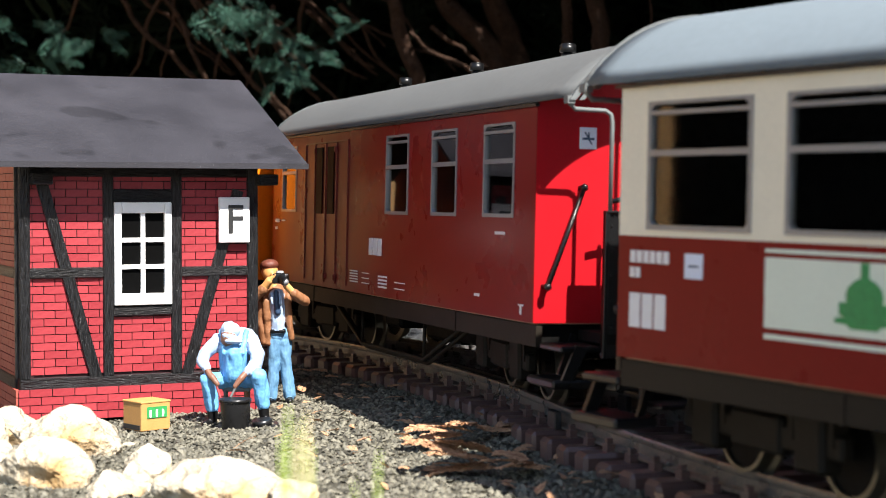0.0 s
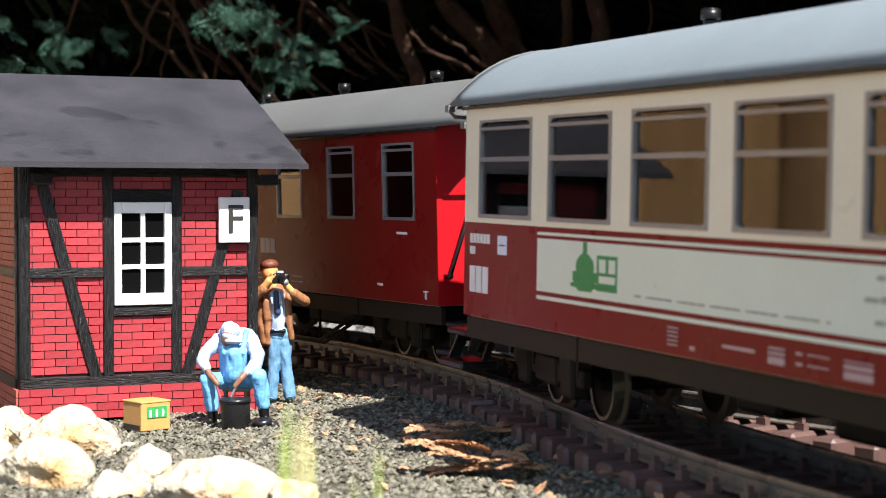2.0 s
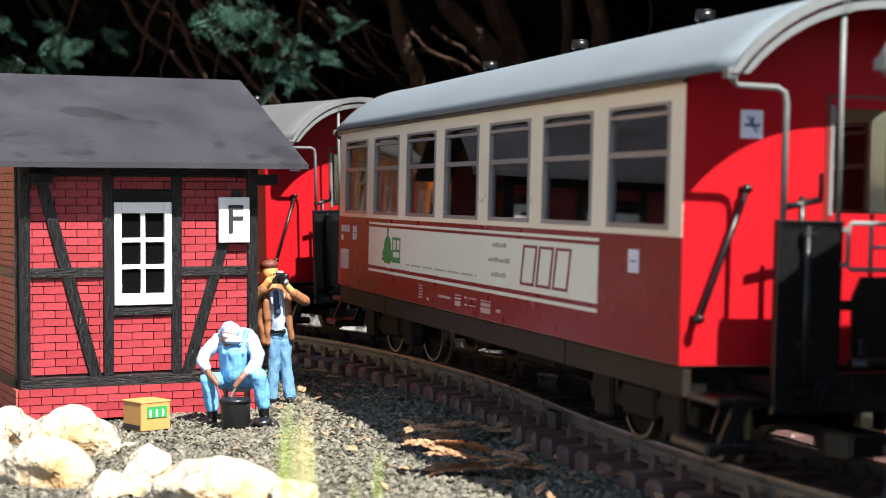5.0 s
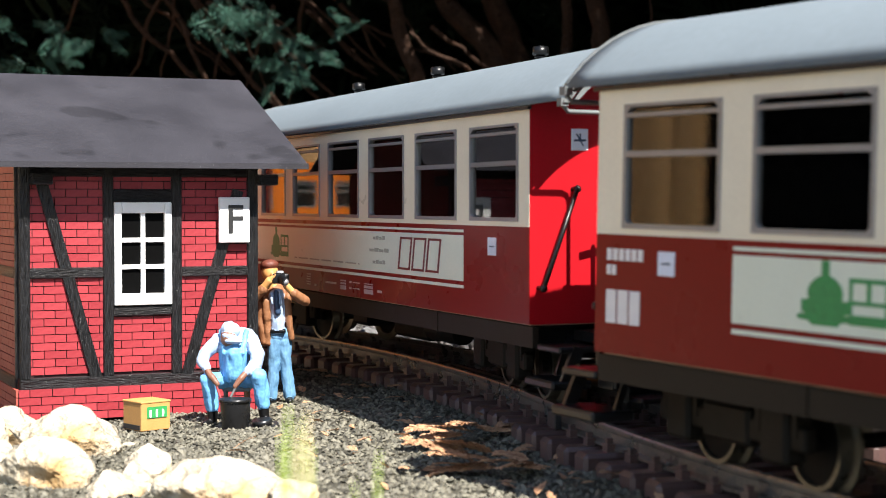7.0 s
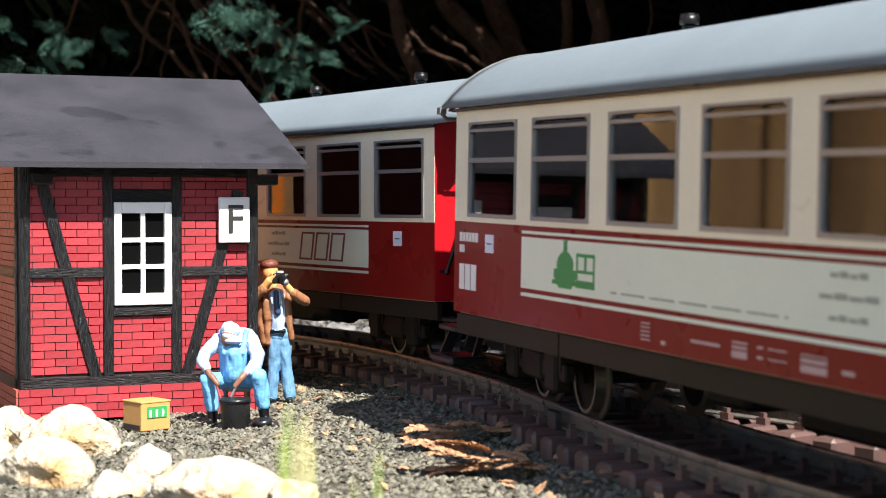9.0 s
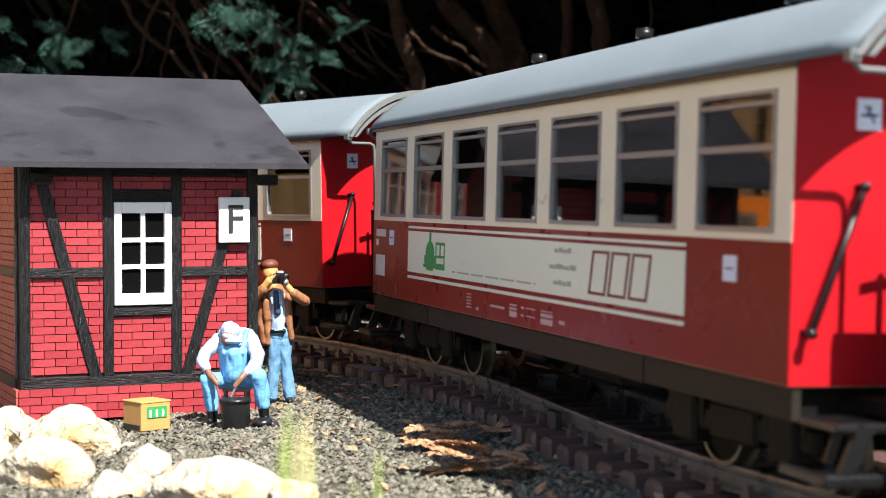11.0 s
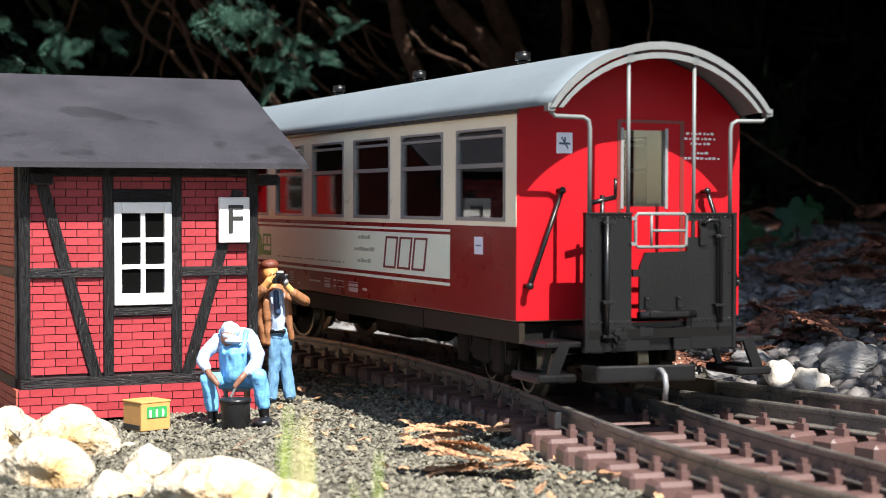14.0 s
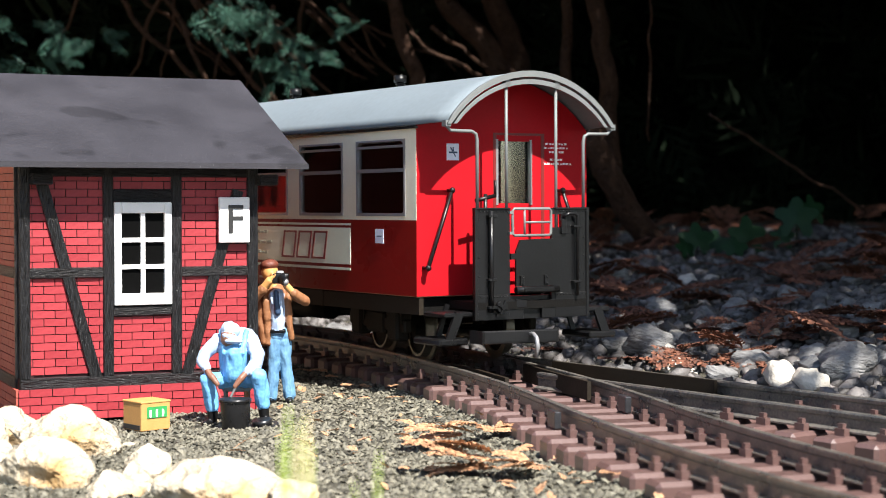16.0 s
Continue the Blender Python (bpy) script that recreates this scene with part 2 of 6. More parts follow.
# ---- mesh helpers ----
def box(bm, x0, x1, y0, y1, z0, z1, mi=0, bevel=0.0):
    r = bmesh.ops.create_cube(bm, size=1.0)
    vs = r["verts"]
    for v in vs:
        v.co = Vector(((x0 + x1) / 2 + v.co.x * (x1 - x0), (y0 + y1) / 2 + v.co.y * (y1 - y0), (z0 + z1) / 2 + v.co.z * (z1 - z0)))
    fs = {f for v in vs for f in v.link_faces}
    for f in fs:
        f.material_index = mi
    if bevel:
        es = list({e for v in vs for e in v.link_edges})
        g = bmesh.ops.bevel(bm, geom=es, offset=bevel, segments=1, affect="EDGES", profile=0.5)
        for f in g["faces"]:
            f.material_index = mi

def obox(bm, p, q, wide, deep, mi=0, up=(0, 0, 1)):
    """A bar with a rectangular section from p to q."""
    p, q = Vector(p), Vector(q)
    d = (q - p).normalized()
    s = d.cross(Vector(up))
    s = s.normalized() if s.length > 1e-6 else Vector((1, 0, 0))
    u = s.cross(d).normalized()
    vs = [bm.verts.new(c + s * a * wide / 2 + u * b * deep / 2) for c in (p, q) for a, b in ((-1, -1), (1, -1), (1, 1), (-1, 1))]
    for f in ((0, 1, 2, 3), (7, 6, 5, 4), (0, 4, 5, 1), (1, 5, 6, 2), (2, 6, 7, 3), (3, 7, 4, 0)):
        bm.faces.new([vs[i] for i in f]).material_index = mi

def tube(bm, pts, radii, seg=8, mi=0, caps=True, flat=1.0):
    """A smooth tube through points, its radius given point by point."""
    pts = [Vector(p) for p in pts]
    if not hasattr(radii, "__len__"):
        radii = [radii] * len(pts)
    rings, n0 = [], None
    for i, p in enumerate(pts):
        d = (pts[min(i + 1, len(pts) - 1)] - pts[max(i - 1, 0)]).normalized()
        if n0 is None:
            n0 = d.orthogonal().normalized()
        n0 = (n0 - d * n0.dot(d)).normalized()
        b = d.cross(n0)
        rings.append([bm.verts.new(p + (n0 * math.cos(k * 2 * math.pi / seg) + b * math.sin(k * 2 * math.pi / seg) * flat) * radii[i]) for k in range(seg)])
    for a, b in zip(rings, rings[1:]):
        for k in range(seg):
            f = bm.faces.new((a[k], a[(k + 1) % seg], b[(k + 1) % seg], b[k])); f.material_index = mi; f.smooth = True
    if caps:
        bm.faces.new(rings[0][::-1]).material_index = mi
        bm.faces.new(rings[-1]).material_index = mi

def limb(bm, p, q, r1, r2, mi=0, seg=10):
    """A rounded, tapered limb."""
    p, q = Vector(p), Vector(q)
    d = (q - p).normalized()
    pts, rr = [], []
    for a in (0.15, 0.5, 0.85, 1.0):
        pts.append(p - d * r1 * math.cos(a * math.pi / 2)); rr.append(r1 * math.sin(a * math.pi / 2))
    for a in (1.0, 0.85, 0.5, 0.15):
        pts.append(q + d * r2 * math.cos(a * math.pi / 2)); rr.append(r2 * math.sin(a * math.pi / 2))
    tube(bm, pts, rr, seg, mi)

def ball(bm, c, r, sx=1, sy=1, sz=1, mi=0, sub=2):
    g = bmesh.ops.create_icosphere(bm, subdivisions=sub, radius=r)
    for v in g["verts"]:
        v.co = Vector((v.co.x * sx, v.co.y * sy, v.co.z * sz)) + Vector(c)
    for f in {f for v in g["verts"] for f in v.link_faces}:
        f.material_index = mi; f.smooth = True

def disc(bm, c, axis, r, h, seg=20, mi=0):
    c, a = Vector(c), Vector(axis).normalized()
    tube(bm, [c - a * h / 2, c + a * h / 2], r, seg, mi)

def mesh_of(name, bm, mats):
    me = bpy.data.meshes.new(name)
    bmesh.ops.recalc_face_normals(bm, faces=bm.faces)
    bm.to_mesh(me); bm.free()
    for m in (mats if isinstance(mats, (list, tuple)) else [mats]):
        me.materials.append(m)
    return me

def part(name, bm, material, parent, label=""):
    ob = new(name, mesh_of(name, bm, material))
    ob.parent = parent
    return tagged(ob, label) if label else ob

def thing(name, bm, material, label, category, group="", kind="", m=None):
    ob = new(name, mesh_of(name, bm, material) if bm else None)
    if m is not None:
        ob.matrix_world = m
    return tagged(ob, label, category, group, kind)

def B():
    return bmesh.new()

def boxes(*rows, bevel=0.0):
    bm = B()
    for r in rows:
        box(bm, *r, bevel=bevel)
    return bm

def soup(name, verts, faces, material, smooth=False):
    me = bpy.data.meshes.new(name)
    me.from_pydata([tuple(v) for v in verts], [], faces)
    me.materials.append(material)
    if smooth:
        me.polygons.foreach_set("use_smooth", [True] * len(me.polygons))
    me.update()
    return me

# ---- the line: curvature along the way, in coach-body heights of 88 mm ----
U = 0.088
KNOT_S = [-30, -9] + list(range(-6, 6)) + [6.5, 7.5, 40]
KNOT_K = [0, -0.0332, -0.0647, -0.0865, -0.075, -0.0474, 0.0927, 0.0656, 0.0569, 0.1301, 0.0918, 0.0293, 0.0077, 0.0018, 0.02, 0.13, 0.13]
TILT_S = list(range(-6, 9))
RISE = [-0.037, -0.0051, -0.0063, 0.0198, 0.0035, -0.0056, 0.0164, -0.0025, 0.0029, -0.0043, -0.0046, -0.0026, -0.0011, 0.0003, 0.0017]
BANK = [0.64, 1.35, 1.53, 0.57, 2.0, 1.7, 1.19, -1.09, -1.4, -1.69, -1.56, -0.56, 0.0, 0.0, 0.0]
GS = np.arange(-24, 34, 0.02)
gk = np.interp(GS, KNOT_S, KNOT_K)
gth = np.concatenate([[0], np.cumsum((gk[1:] + gk[:-1]) / 2 * 0.02)])
i0 = int(np.argmin(abs(GS)))
gth = gth - gth[i0] + 1.96394
gx = np.concatenate([[0], np.cumsum(np.cos(gth[:-1]) * 0.02)]); gx = (gx - gx[i0] - 0.00503) * U
gy = np.concatenate([[0], np.cumsum(np.sin(gth[:-1]) * 0.02)]); gy = (gy - gy[i0] + 10.85221) * U

def on_line(s):
    return float(np.interp(s, GS, gx)), float(np.interp(s, GS, gy)), float(np.interp(s, GS, gth))

def travelled(t):
    u = t - 14
    return 1.00049 * u + 0.00124 * u * u

PIVOT = 2.09
def coach_pose(s):
    ax, ay, _ = on_line(s - PIVOT)
    bx, by, _ = on_line(s + PIVOT)
    za, zb = float(np.interp(s - PIVOT, TILT_S, RISE)) * U, float(np.interp(s + PIVOT, TILT_S, RISE)) * U
    bank = (float(np.interp(s - PIVOT, TILT_S, BANK)) + float(np.interp(s + PIVOT, TILT_S, BANK))) / 2
    return pose((ax + bx) / 2, (ay + by) / 2, (za + zb) / 2, bank, -math.degrees((zb - za) / (2 * PIVOT * U)), math.degrees(math.atan2(by - ay, bx - ax)))

# ---- ground, one sheet with a stony bank beyond the line ----
T2P, T2D = Vector((0.135, 0.773)), Vector((-0.595, 0.804))   # second track: a point and its way

sel_line = slice(int(np.searchsorted(GS, -8)), int(np.searchsorted(GS, 9)), 6)
LINE_X, LINE_Y = gx[sel_line], gy[sel_line]

def bank_height(x, y):
    """Ground level: flat by the house, rising beyond the tracks."""
    px, py = x - T2P.x, y - T2P.y
    d2 = px * T2D.y - py * T2D.x            # to the right of the second track
    along = px * T2D.x + py * T2D.y
    if along > 0.2:                          # behind the train, beyond the junction
        j = np.searchsorted(GS, 0.3)
        sel = slice(j, j + 400, 8)
        dd = (gx[sel] - x) ** 2 + (gy[sel] - y) ** 2
        k = int(np.argmin(dd))
        th = gth[sel][k]
        d2 = (x - gx[sel][k]) * math.sin(th) - (y - gy[sel][k]) * math.cos(th)
    e = min(max((d2 - 0.055) / 0.9, 0.0), 1.0)
    n = noise.noise(Vector((x * 9, y * 9, 0.3))) * 0.004 + noise.noise(Vector((x * 40, y * 40, 1.3))) * 0.0012
    if -0.12 < d2 < 0.05:
        n *= 0.4
    if x < -0.42 and d2 < 0.1:
        return -0.031
    near = math.sqrt(float(np.min((LINE_X - x) ** 2 + (LINE_Y - y) ** 2))) if abs(x) < 0.7 and 0.2 < y < 2 else 1.0
    heap = 0.0042 * min(max((0.066 - near) / 0.022, 0.0), 1.0)
    return -0.0205 + n + heap + 0.075 * e ** 0.8

def make_ground():
    xs = np.concatenate([np.linspace(-60, -1.6, 10), np.linspace(-1.4, -0.4, 26), np.linspace(-0.38, 0.6, 110), np.linspace(0.65, 1.6, 16), np.linspace(2, 60, 10)])
    ys = np.concatenate([np.linspace(-60, -0.6, 10), np.linspace(-0.4, 0.35, 14), np.linspace(0.38, 1.5, 120), np.linspace(1.54, 2.8, 22), np.linspace(3.5, 60, 10)])
    verts = [(x, y, bank_height(x, y)) for y in ys for x in xs]
    nx = len(xs)
    faces = [(j * nx + i, j * nx + i + 1, (j + 1) * nx + i + 1, (j + 1) * nx + i) for j in range(len(ys) - 1) for i in range(nx - 1)]
    g = new("ground", soup("ground", verts, faces, M["soil"], True))
    tagged(g, "dark gritty garden soil under the model railway", "ground", kind="structure")
make_ground()

# ---- track ----
def profile_sweep(path, prof, name, material, parent, label=""):
    """Sweep a closed section (offset to the left, height) along points with headings."""
    verts, faces, n = [], [], len(prof)
    for x, y, th in path:
        for o, z in prof:
            verts.append((x - math.sin(th) * o, y + math.cos(th) * o, z))
    for k in range(len(path) - 1):
        for i in range(n):
            j = (i + 1) % n
            faces.append((k * n + i, k * n + j, (k + 1) * n + j, (k + 1) * n + i))
    faces.append(tuple(range(n - 1, -1, -1)))
    faces.append(tuple((len(path) - 1) * n + i for i in range(n)))
    ob = new(name, soup(name, verts, faces, material))
    bm = B(); bm.from_mesh(ob.data); bmesh.ops.recalc_face_normals(bm, faces=bm.faces); bm.to_mesh(ob.data); bm.free()
    ob.parent = parent
    return tagged(ob, label) if label else ob

def rail_section(off, drop=0.0):
    p = [(-0.0014, 0.0), (0.0014, 0.0), (0.0016, -0.0008), (0.0015, -0.0022), (0.0006, -0.003), (0.0006, -0.0066), (0.0034, -0.0076), (0.0034, -0.0083), (-0.0034, -0.0083), (-0.0034, -0.0076), (-0.0006, -0.0066), (-0.0006, -0.003), (-0.0015, -0.0022), (-0.0016, -0.0008)]
    return [(o + off, z - drop) for o, z in p]

def sleeper_mesh(half):
    bm = B()
    box(bm, -0.0062, 0.0062, -half, half, -0.021, -0.0092, bevel=0.0016)
    for g in (-0.0233, 0.0233):
        for e in (-0.0046, 0.0046):
            box(bm, -0.0026, 0.0026, g + e - 0.0016, g + e + 0.0016, -0.0095, -0.0062)
            box(bm, -0.0013, 0.0013, g + e - 0.0011, g + e + 0.0011, -0.0062, -0.0042)
    return mesh_of("sleeper", bm, M["sleeper"])

track = thing("railway_track", None, None, "weathered garden railway track with brown plastic sleepers", "track", kind="structure")
main_path = [on_line(s) for s in np.arange(-11, 12, 0.12)]
for off in (0.0233, -0.0233):
    profile_sweep(main_path, rail_section(off), "rail", M["rail"], track, "weathered brown steel rail")
sl = sleeper_mesh(0.040)
for k in range(int(22 / 0.245)):
    x, y, th = on_line(-10.5 + k * 0.245)
    o = new("sleeper", sl); o.parent = track
    o.matrix_basis = pose(x, y, 0.0004 * math.sin(k * 2.3), 0, 0, math.degrees(th) + 0.8 * math.sin(k * 1.7))
th2 = math.atan2(T2D.y, T2D.x)
siding = thing("siding_track", None, None, "straight siding joining the garden railway at a turnout", "track", kind="structure")
def t2(u, off=0.0):
    return (T2P.x + T2D.x * u - T2D.y * off, T2P.y + T2D.y * u + T2D.x * off, th2)
profile_sweep([t2(u) for u in np.linspace(-0.9, 0.235, 12)], rail_section(-0.0225, 0.0002), "rail", M["rail"], siding)
profile_sweep([t2(u) for u in np.linspace(-0.9, 0.115, 12)], rail_section(0.0225, 0.0002), "rail", M["rail"], siding)
sl2 = sleeper_mesh(0.040)
for k in range(40):
    u = -0.02 - k * 0.0215
    x, y, th = t2(u)
    o = new("sleeper", sl2); o.parent = siding
    o.matrix_basis = pose(x, y, -0.0003, 0, 0, math.degrees(th))
# check rails and frog of the turnout
for u0, u1, off in ((0.03, 0.15, -0.0165), ):
    bm = B(); obox(bm, (*t2(u0, off)[:2], -0.004), (*t2(u1, off)[:2], -0.004), 0.002, 0.009)
    part("check_rail", bm, M["frame"], siding, "brown plastic check rail")
for s0, s1, off in ((-1.9, -0.9, -0.0160), (-1.6, -0.7, 0.0165)):
    a, b = on_line(s0), on_line(s1)
    bm = B(); obox(bm, (a[0] - math.sin(a[2]) * off, a[1] + math.cos(a[2]) * off, -0.004), (b[0] - math.sin(b[2]) * off, b[1] + math.cos(b[2]) * off, -0.004), 0.002, 0.009)
    part("check_rail", bm, M["frame"], track, "brown plastic check rail")
for s0, off in ((-2.55, -0.030), (-2.9, 0.0285), (-2.4, -0.0175)):
    a = on_line(s0)
    bm = B(); box(bm, -0.0055, 0.0055, -0.0015, 0.0015, -0.0085, -0.0012, bevel=0.0004)
    o = part("rail_joiner", bm, M["joint"], track, "grey metal rail joint clamp")
    o.matrix_basis = pose(a[0] - math.sin(a[2]) * off, a[1] + math.cos(a[2]) * off, 0, 0, 0, math.degrees(a[2]))

# ---- half-timbered signal house ----
WL, WD, WH = 0.118, 0.19, 0.1255
house = thing("signal_house", None, None, "red brick half-timbered model house with dark felt roof", "model house", m=pose(-0.2035, 0.815, -0.0205, 0, 0, 24))
# house space: x along the front from its left corner, y into the house, z up

def brick_wall(name, label, length, z0, z1, frame_of, skip, proud, pieces):
    bm = B(); box(bm, 0, length, 0.0006, 0.006, z0, z1)
    w = part(name, bm, M["mortar"], house, label)
    w.matrix_basis = frame_of
    cb, ch, gap = 0.0108, 0.00393, 0.00042
    bm = B(); box(bm, -cb / 2 + gap / 2, cb / 2 - gap / 2, -proud, 0.0012, -ch / 2 + gap / 2, ch / 2 - gap / 2)
    full = mesh_of("brick", bm, M["brick"])
    verts, faces = [], []
    rows = int((z1 - z0) / ch + 0.5)
    for r in range(rows):
        zc = z0 + (r + 0.5) * ch
        x = -cb / 2 * (r % 2)
        while x < length - 0.001:
            a, b = max(x, 0), min(x + cb, length)
            x += cb
            if b - a < 0.001 or skip((a + b) / 2, zc, a, b):
                continue
            if pieces:
                o = new("brick", full); o.parent = w
                o.matrix_basis = Matrix.LocRotScale(((a + b) / 2, random.uniform(-0.00012, 0.00012), zc), None, ((b - a - gap) / (cb - gap), 1, 1))
            else:
                n = len(verts)
                for yy in (-proud, 0.0012):
                    verts += [(a + gap / 2, yy, zc - ch / 2 + gap / 2), (b - gap / 2, yy, zc - ch / 2 + gap / 2), (b - gap / 2, yy, zc + ch / 2 - gap / 2), (a + gap / 2, yy, zc + ch / 2 - gap / 2)]
                faces += [(n, n + 1, n + 2, n + 3), (n, n + 4, n + 5, n + 1), (n + 1, n + 5, n + 6, n + 2), (n + 2, n + 6, n + 7, n + 3), (n + 3, n + 7, n + 4, n)]
    if not pieces:
        o = new("brickwork", soup("brickwork", verts, faces, M["brickdull"])); o.parent = w
        tagged(o, "dull red brickwork with dark joints", kind="stuff")
    return w

BEAMS = [  # x0, x1, z0, z1 on the front
    (-0.0008, 0.0042, 0.0204, WH), (0.0397, 0.0447, 0.0204, WH), (0.0739, 0.0791, 0.0204, WH), (0.1133, 0.1188, 0.0204, WH),
    (0.0042, 0.0397, 0.069, 0.0742), (0.0791, 0.1133, 0.0688, 0.0738), (0.0447, 0.0739, 0.0498, 0.0546), (0.0447, 0.0739, 0.1062, 0.1124),
    (-0.0008, 0.1188, 0.0142, 0.0206), (0.0042, 0.1133, 0.1185, WH)]

def hidden(xc, zc, a, b):
    if 0.0455 < xc < 0.073 and 0.0546 < zc < 0.1056:
        return True
    for x0, x1, z0, z1 in BEAMS:
        if x0 - 0.0002 < a and b < x1 + 0.0002 and z0 < zc < z1:
            return True
        if x1 - x0 > 0.02 and z0 + 0.001 < zc < z1 - 0.001 and x0 < xc < x1:
            return True
    return False

def make_house():
    for x0, x1, z0, z1 in BEAMS:
        bm = B(); box(bm, x0, x1, -0.0022, 0.003, z0, z1, bevel=0.0005)
        part("beam", bm, M["beam"] if x1 - x0 > z1 - z0 else M["beamv"], house)
    for p, q, w in (((0.0085, 0.121), (0.0362, 0.0195), 0.0055), ((0.1085, 0.112), (0.0815, 0.0195), 0.0055)):
        bm = B(); obox(bm, (p[0], 0.0002, p[1]), (q[0], 0.0002, q[1]), 0.0044, w, up=(1, 0, 0.3))
        part("brace", bm, M["beamv"], house, "slanting black timber brace")
    # left gable side: corner post, rails
    for y0, y1, z0, z1 in ((0.0, 0.006, 0.0204, WH), (0.006, WD, 0.0142, 0.0206), (0.006, WD, 0.069, 0.0742), (0.09, 0.096, 0.0204, WH), (WD - 0.006, WD, 0.0204, WH)):
        bm = B(); box(bm, -0.0022, 0.003, y0 + 0.0031 if y0 == 0 else y0, y1, z0, z1, bevel=0.0005)
        part("beam", bm, M["beamv"], house)
    # right and back walls, plain
    bm = B(); box(bm, WL - 0.006, WL, 0.006, WD, 0.001, WH)
    part("wall", bm, M["brickdull"], house, "red side wall of the model house")
    bm = B(); box(bm, 0.006, WL - 0.006, WD - 0.006, WD, 0.001, WH)
    part("wall", bm, M["brickdull"], house, "red back wall of the model house")
    # window
    win = part("window", boxes((0.0447, 0.0739, 0.002, 0.005, 0.0546, 0.1062)), M["duskblack"], house, "dark pane behind white glazing bars")
    bm = B()
    x0, x1, z0, z1 = 0.0449, 0.0737, 0.0551, 0.1060
    for a in ((x0, x0 + 0.0036, z0, z1), (x1 - 0.0036, x1, z0, z1), (x0 + 0.0036, x1 - 0.0036, z0, z0 + 0.0058), (x0 + 0.0036, x1 - 0.0036, z1 - 0.0054, z1)):
        box(bm, a[0], a[1], -0.0034, 0.002, a[2], a[3], bevel=0.0004)
    part("frame", bm, M["whitep"], win, "white plastic window frame")
    xm = (x0 + x1) / 2
    bm = B(); box(bm, xm - 0.0011, xm + 0.0011, -0.0024, 0.002, z0 + 0.0058, z1 - 0.0054)
    part("glazing_bar", bm, M["whitep"], win, "white glazing bar")
    zi0, zi1 = z0 + 0.0058, z1 - 0.0054
    for k in (1, 2):
        zc = zi0 + (zi1 - zi0) * k / 3
        bm = B(); box(bm, x0 + 0.0036, x1 - 0.0036, -0.0021, 0.002, zc - 0.0011, zc + 0.0011)
        part("glazing_bar", bm, M["whitep"], win, "white glazing bar")
    for a, b in ((x0 + 0.0036, xm - 0.0011), (xm + 0.0011, x1 - 0.0036)):
        for k in range(3):
            za, zb = zi0 + (zi1 - zi0) * k / 3, zi0 + (zi1 - zi0) * (k + 1) / 3
            bm = B(); box(bm, a, b, -0.0006, 0.0003, za, zb)
            part("pane", bm, M["darkpane"], win)
    # letter sign
    sign = part("sign", boxes((0.0976, 0.1135, -0.0052, -0.0025, 0.0855, 0.1086), bevel=0.0004), M["whitep"], house, "white sign board with a black letter F")
    cu = bpy.data.curves.new("letter", "FONT")
    cu.body, cu.size, cu.extrude, cu.offset = "F", 0.0205, 0.0003, 0.0001
    tmp = bpy.data.objects.new("letter", cu)
    me = bpy.data.meshes.new_from_object(tmp)
    bpy.data.objects.remove(tmp)
    me.materials.append(M["ink2"])
    let = new("letter", me); let.parent = sign
    let.matrix_basis = pose(0.1008, -0.0054, 0.0905, 90, 0, 0)
    tagged(let, "black letter F")
    # roof: two felt slabs and a fascia
    e, o = 0.0213, 0.020
    y_r, z_e, z_r = 0.0945, 0.1230, 0.1725
    for side in (0, 1):
        bm = B()
        ya, yb = (-o, y_r) if side == 0 else (2 * y_r + o, y_r)
        t = 0.0022
        vs = [bm.verts.new(v) for v in ((-e, ya, z_e), (WL + e, ya, z_e), (WL + e, yb, z_r), (-e, yb, z_r), (-e, ya, z_e + t), (WL + e, ya, z_e + t), (WL + e, yb, z_r + t), (-e, yb, z_r + t))]
        for f in ((0, 1, 2, 3), (7, 6, 5, 4), (0, 4, 5, 1), (1, 5, 6, 2), (2, 6, 7, 3), (3, 7, 4, 0)):
            bm.faces.new([vs[i] for i in f])
        part("roof", bm, M["felt"], house, "dark grey felt roof slope with damp blotches")
    bm = B(); box(bm, -e, WL + e, -o - 0.0012, -o, z_e - 0.0004, z_e + 0.0024)
    part("fascia", bm, M["felt"], house, "thin dark roof edge")
    for x in (0.004, WL - 0.001):
        bm = B(); box(bm, x, x + 0.0095, -0.012, 0.004, z_e - 0.0085, z_e - 0.003, bevel=0.0005)
        part("rafter_end", bm, M["beam"], house)
    # plain gable fillings
    for x in (0.001, WL - 0.004):
        bm = B()
        v = [bm.verts.new(q) for q in ((x, 0, WH), (x, WD, WH), (x, y_r, z_r), (x + 0.003, 0, WH), (x + 0.003, WD, WH), (x + 0.003, y_r, z_r))]
        for f in ((0, 1, 2), (5, 4, 3), (0, 3, 4, 1), (1, 4, 5, 2), (2, 5, 3, 0)):
            bm.faces.new([v[i] for i in f])
        part("gable", bm, M["brickdull"], house)
M["ink2"] = mat("black_sign_letter", (0.02, 0.02, 0.02), 0.5, var=0.1, bump=0)
make_house()

# ---- coaches ----
ZB = 0.402
def ub(bm, x0, x1, y0, y1, z0, z1, mi=0, bevel=0.0):
    box(bm, x0 * U, x1 * U, y0 * U, y1 * U, (ZB + z0) * U, (ZB + z1) * U, mi, bevel * U)

def ut(bm, pts, r, seg=8, mi=0):
    tube(bm, [(p[0] * U, p[1] * U, (ZB + p[2]) * U) for p in pts], r * U, seg, mi)

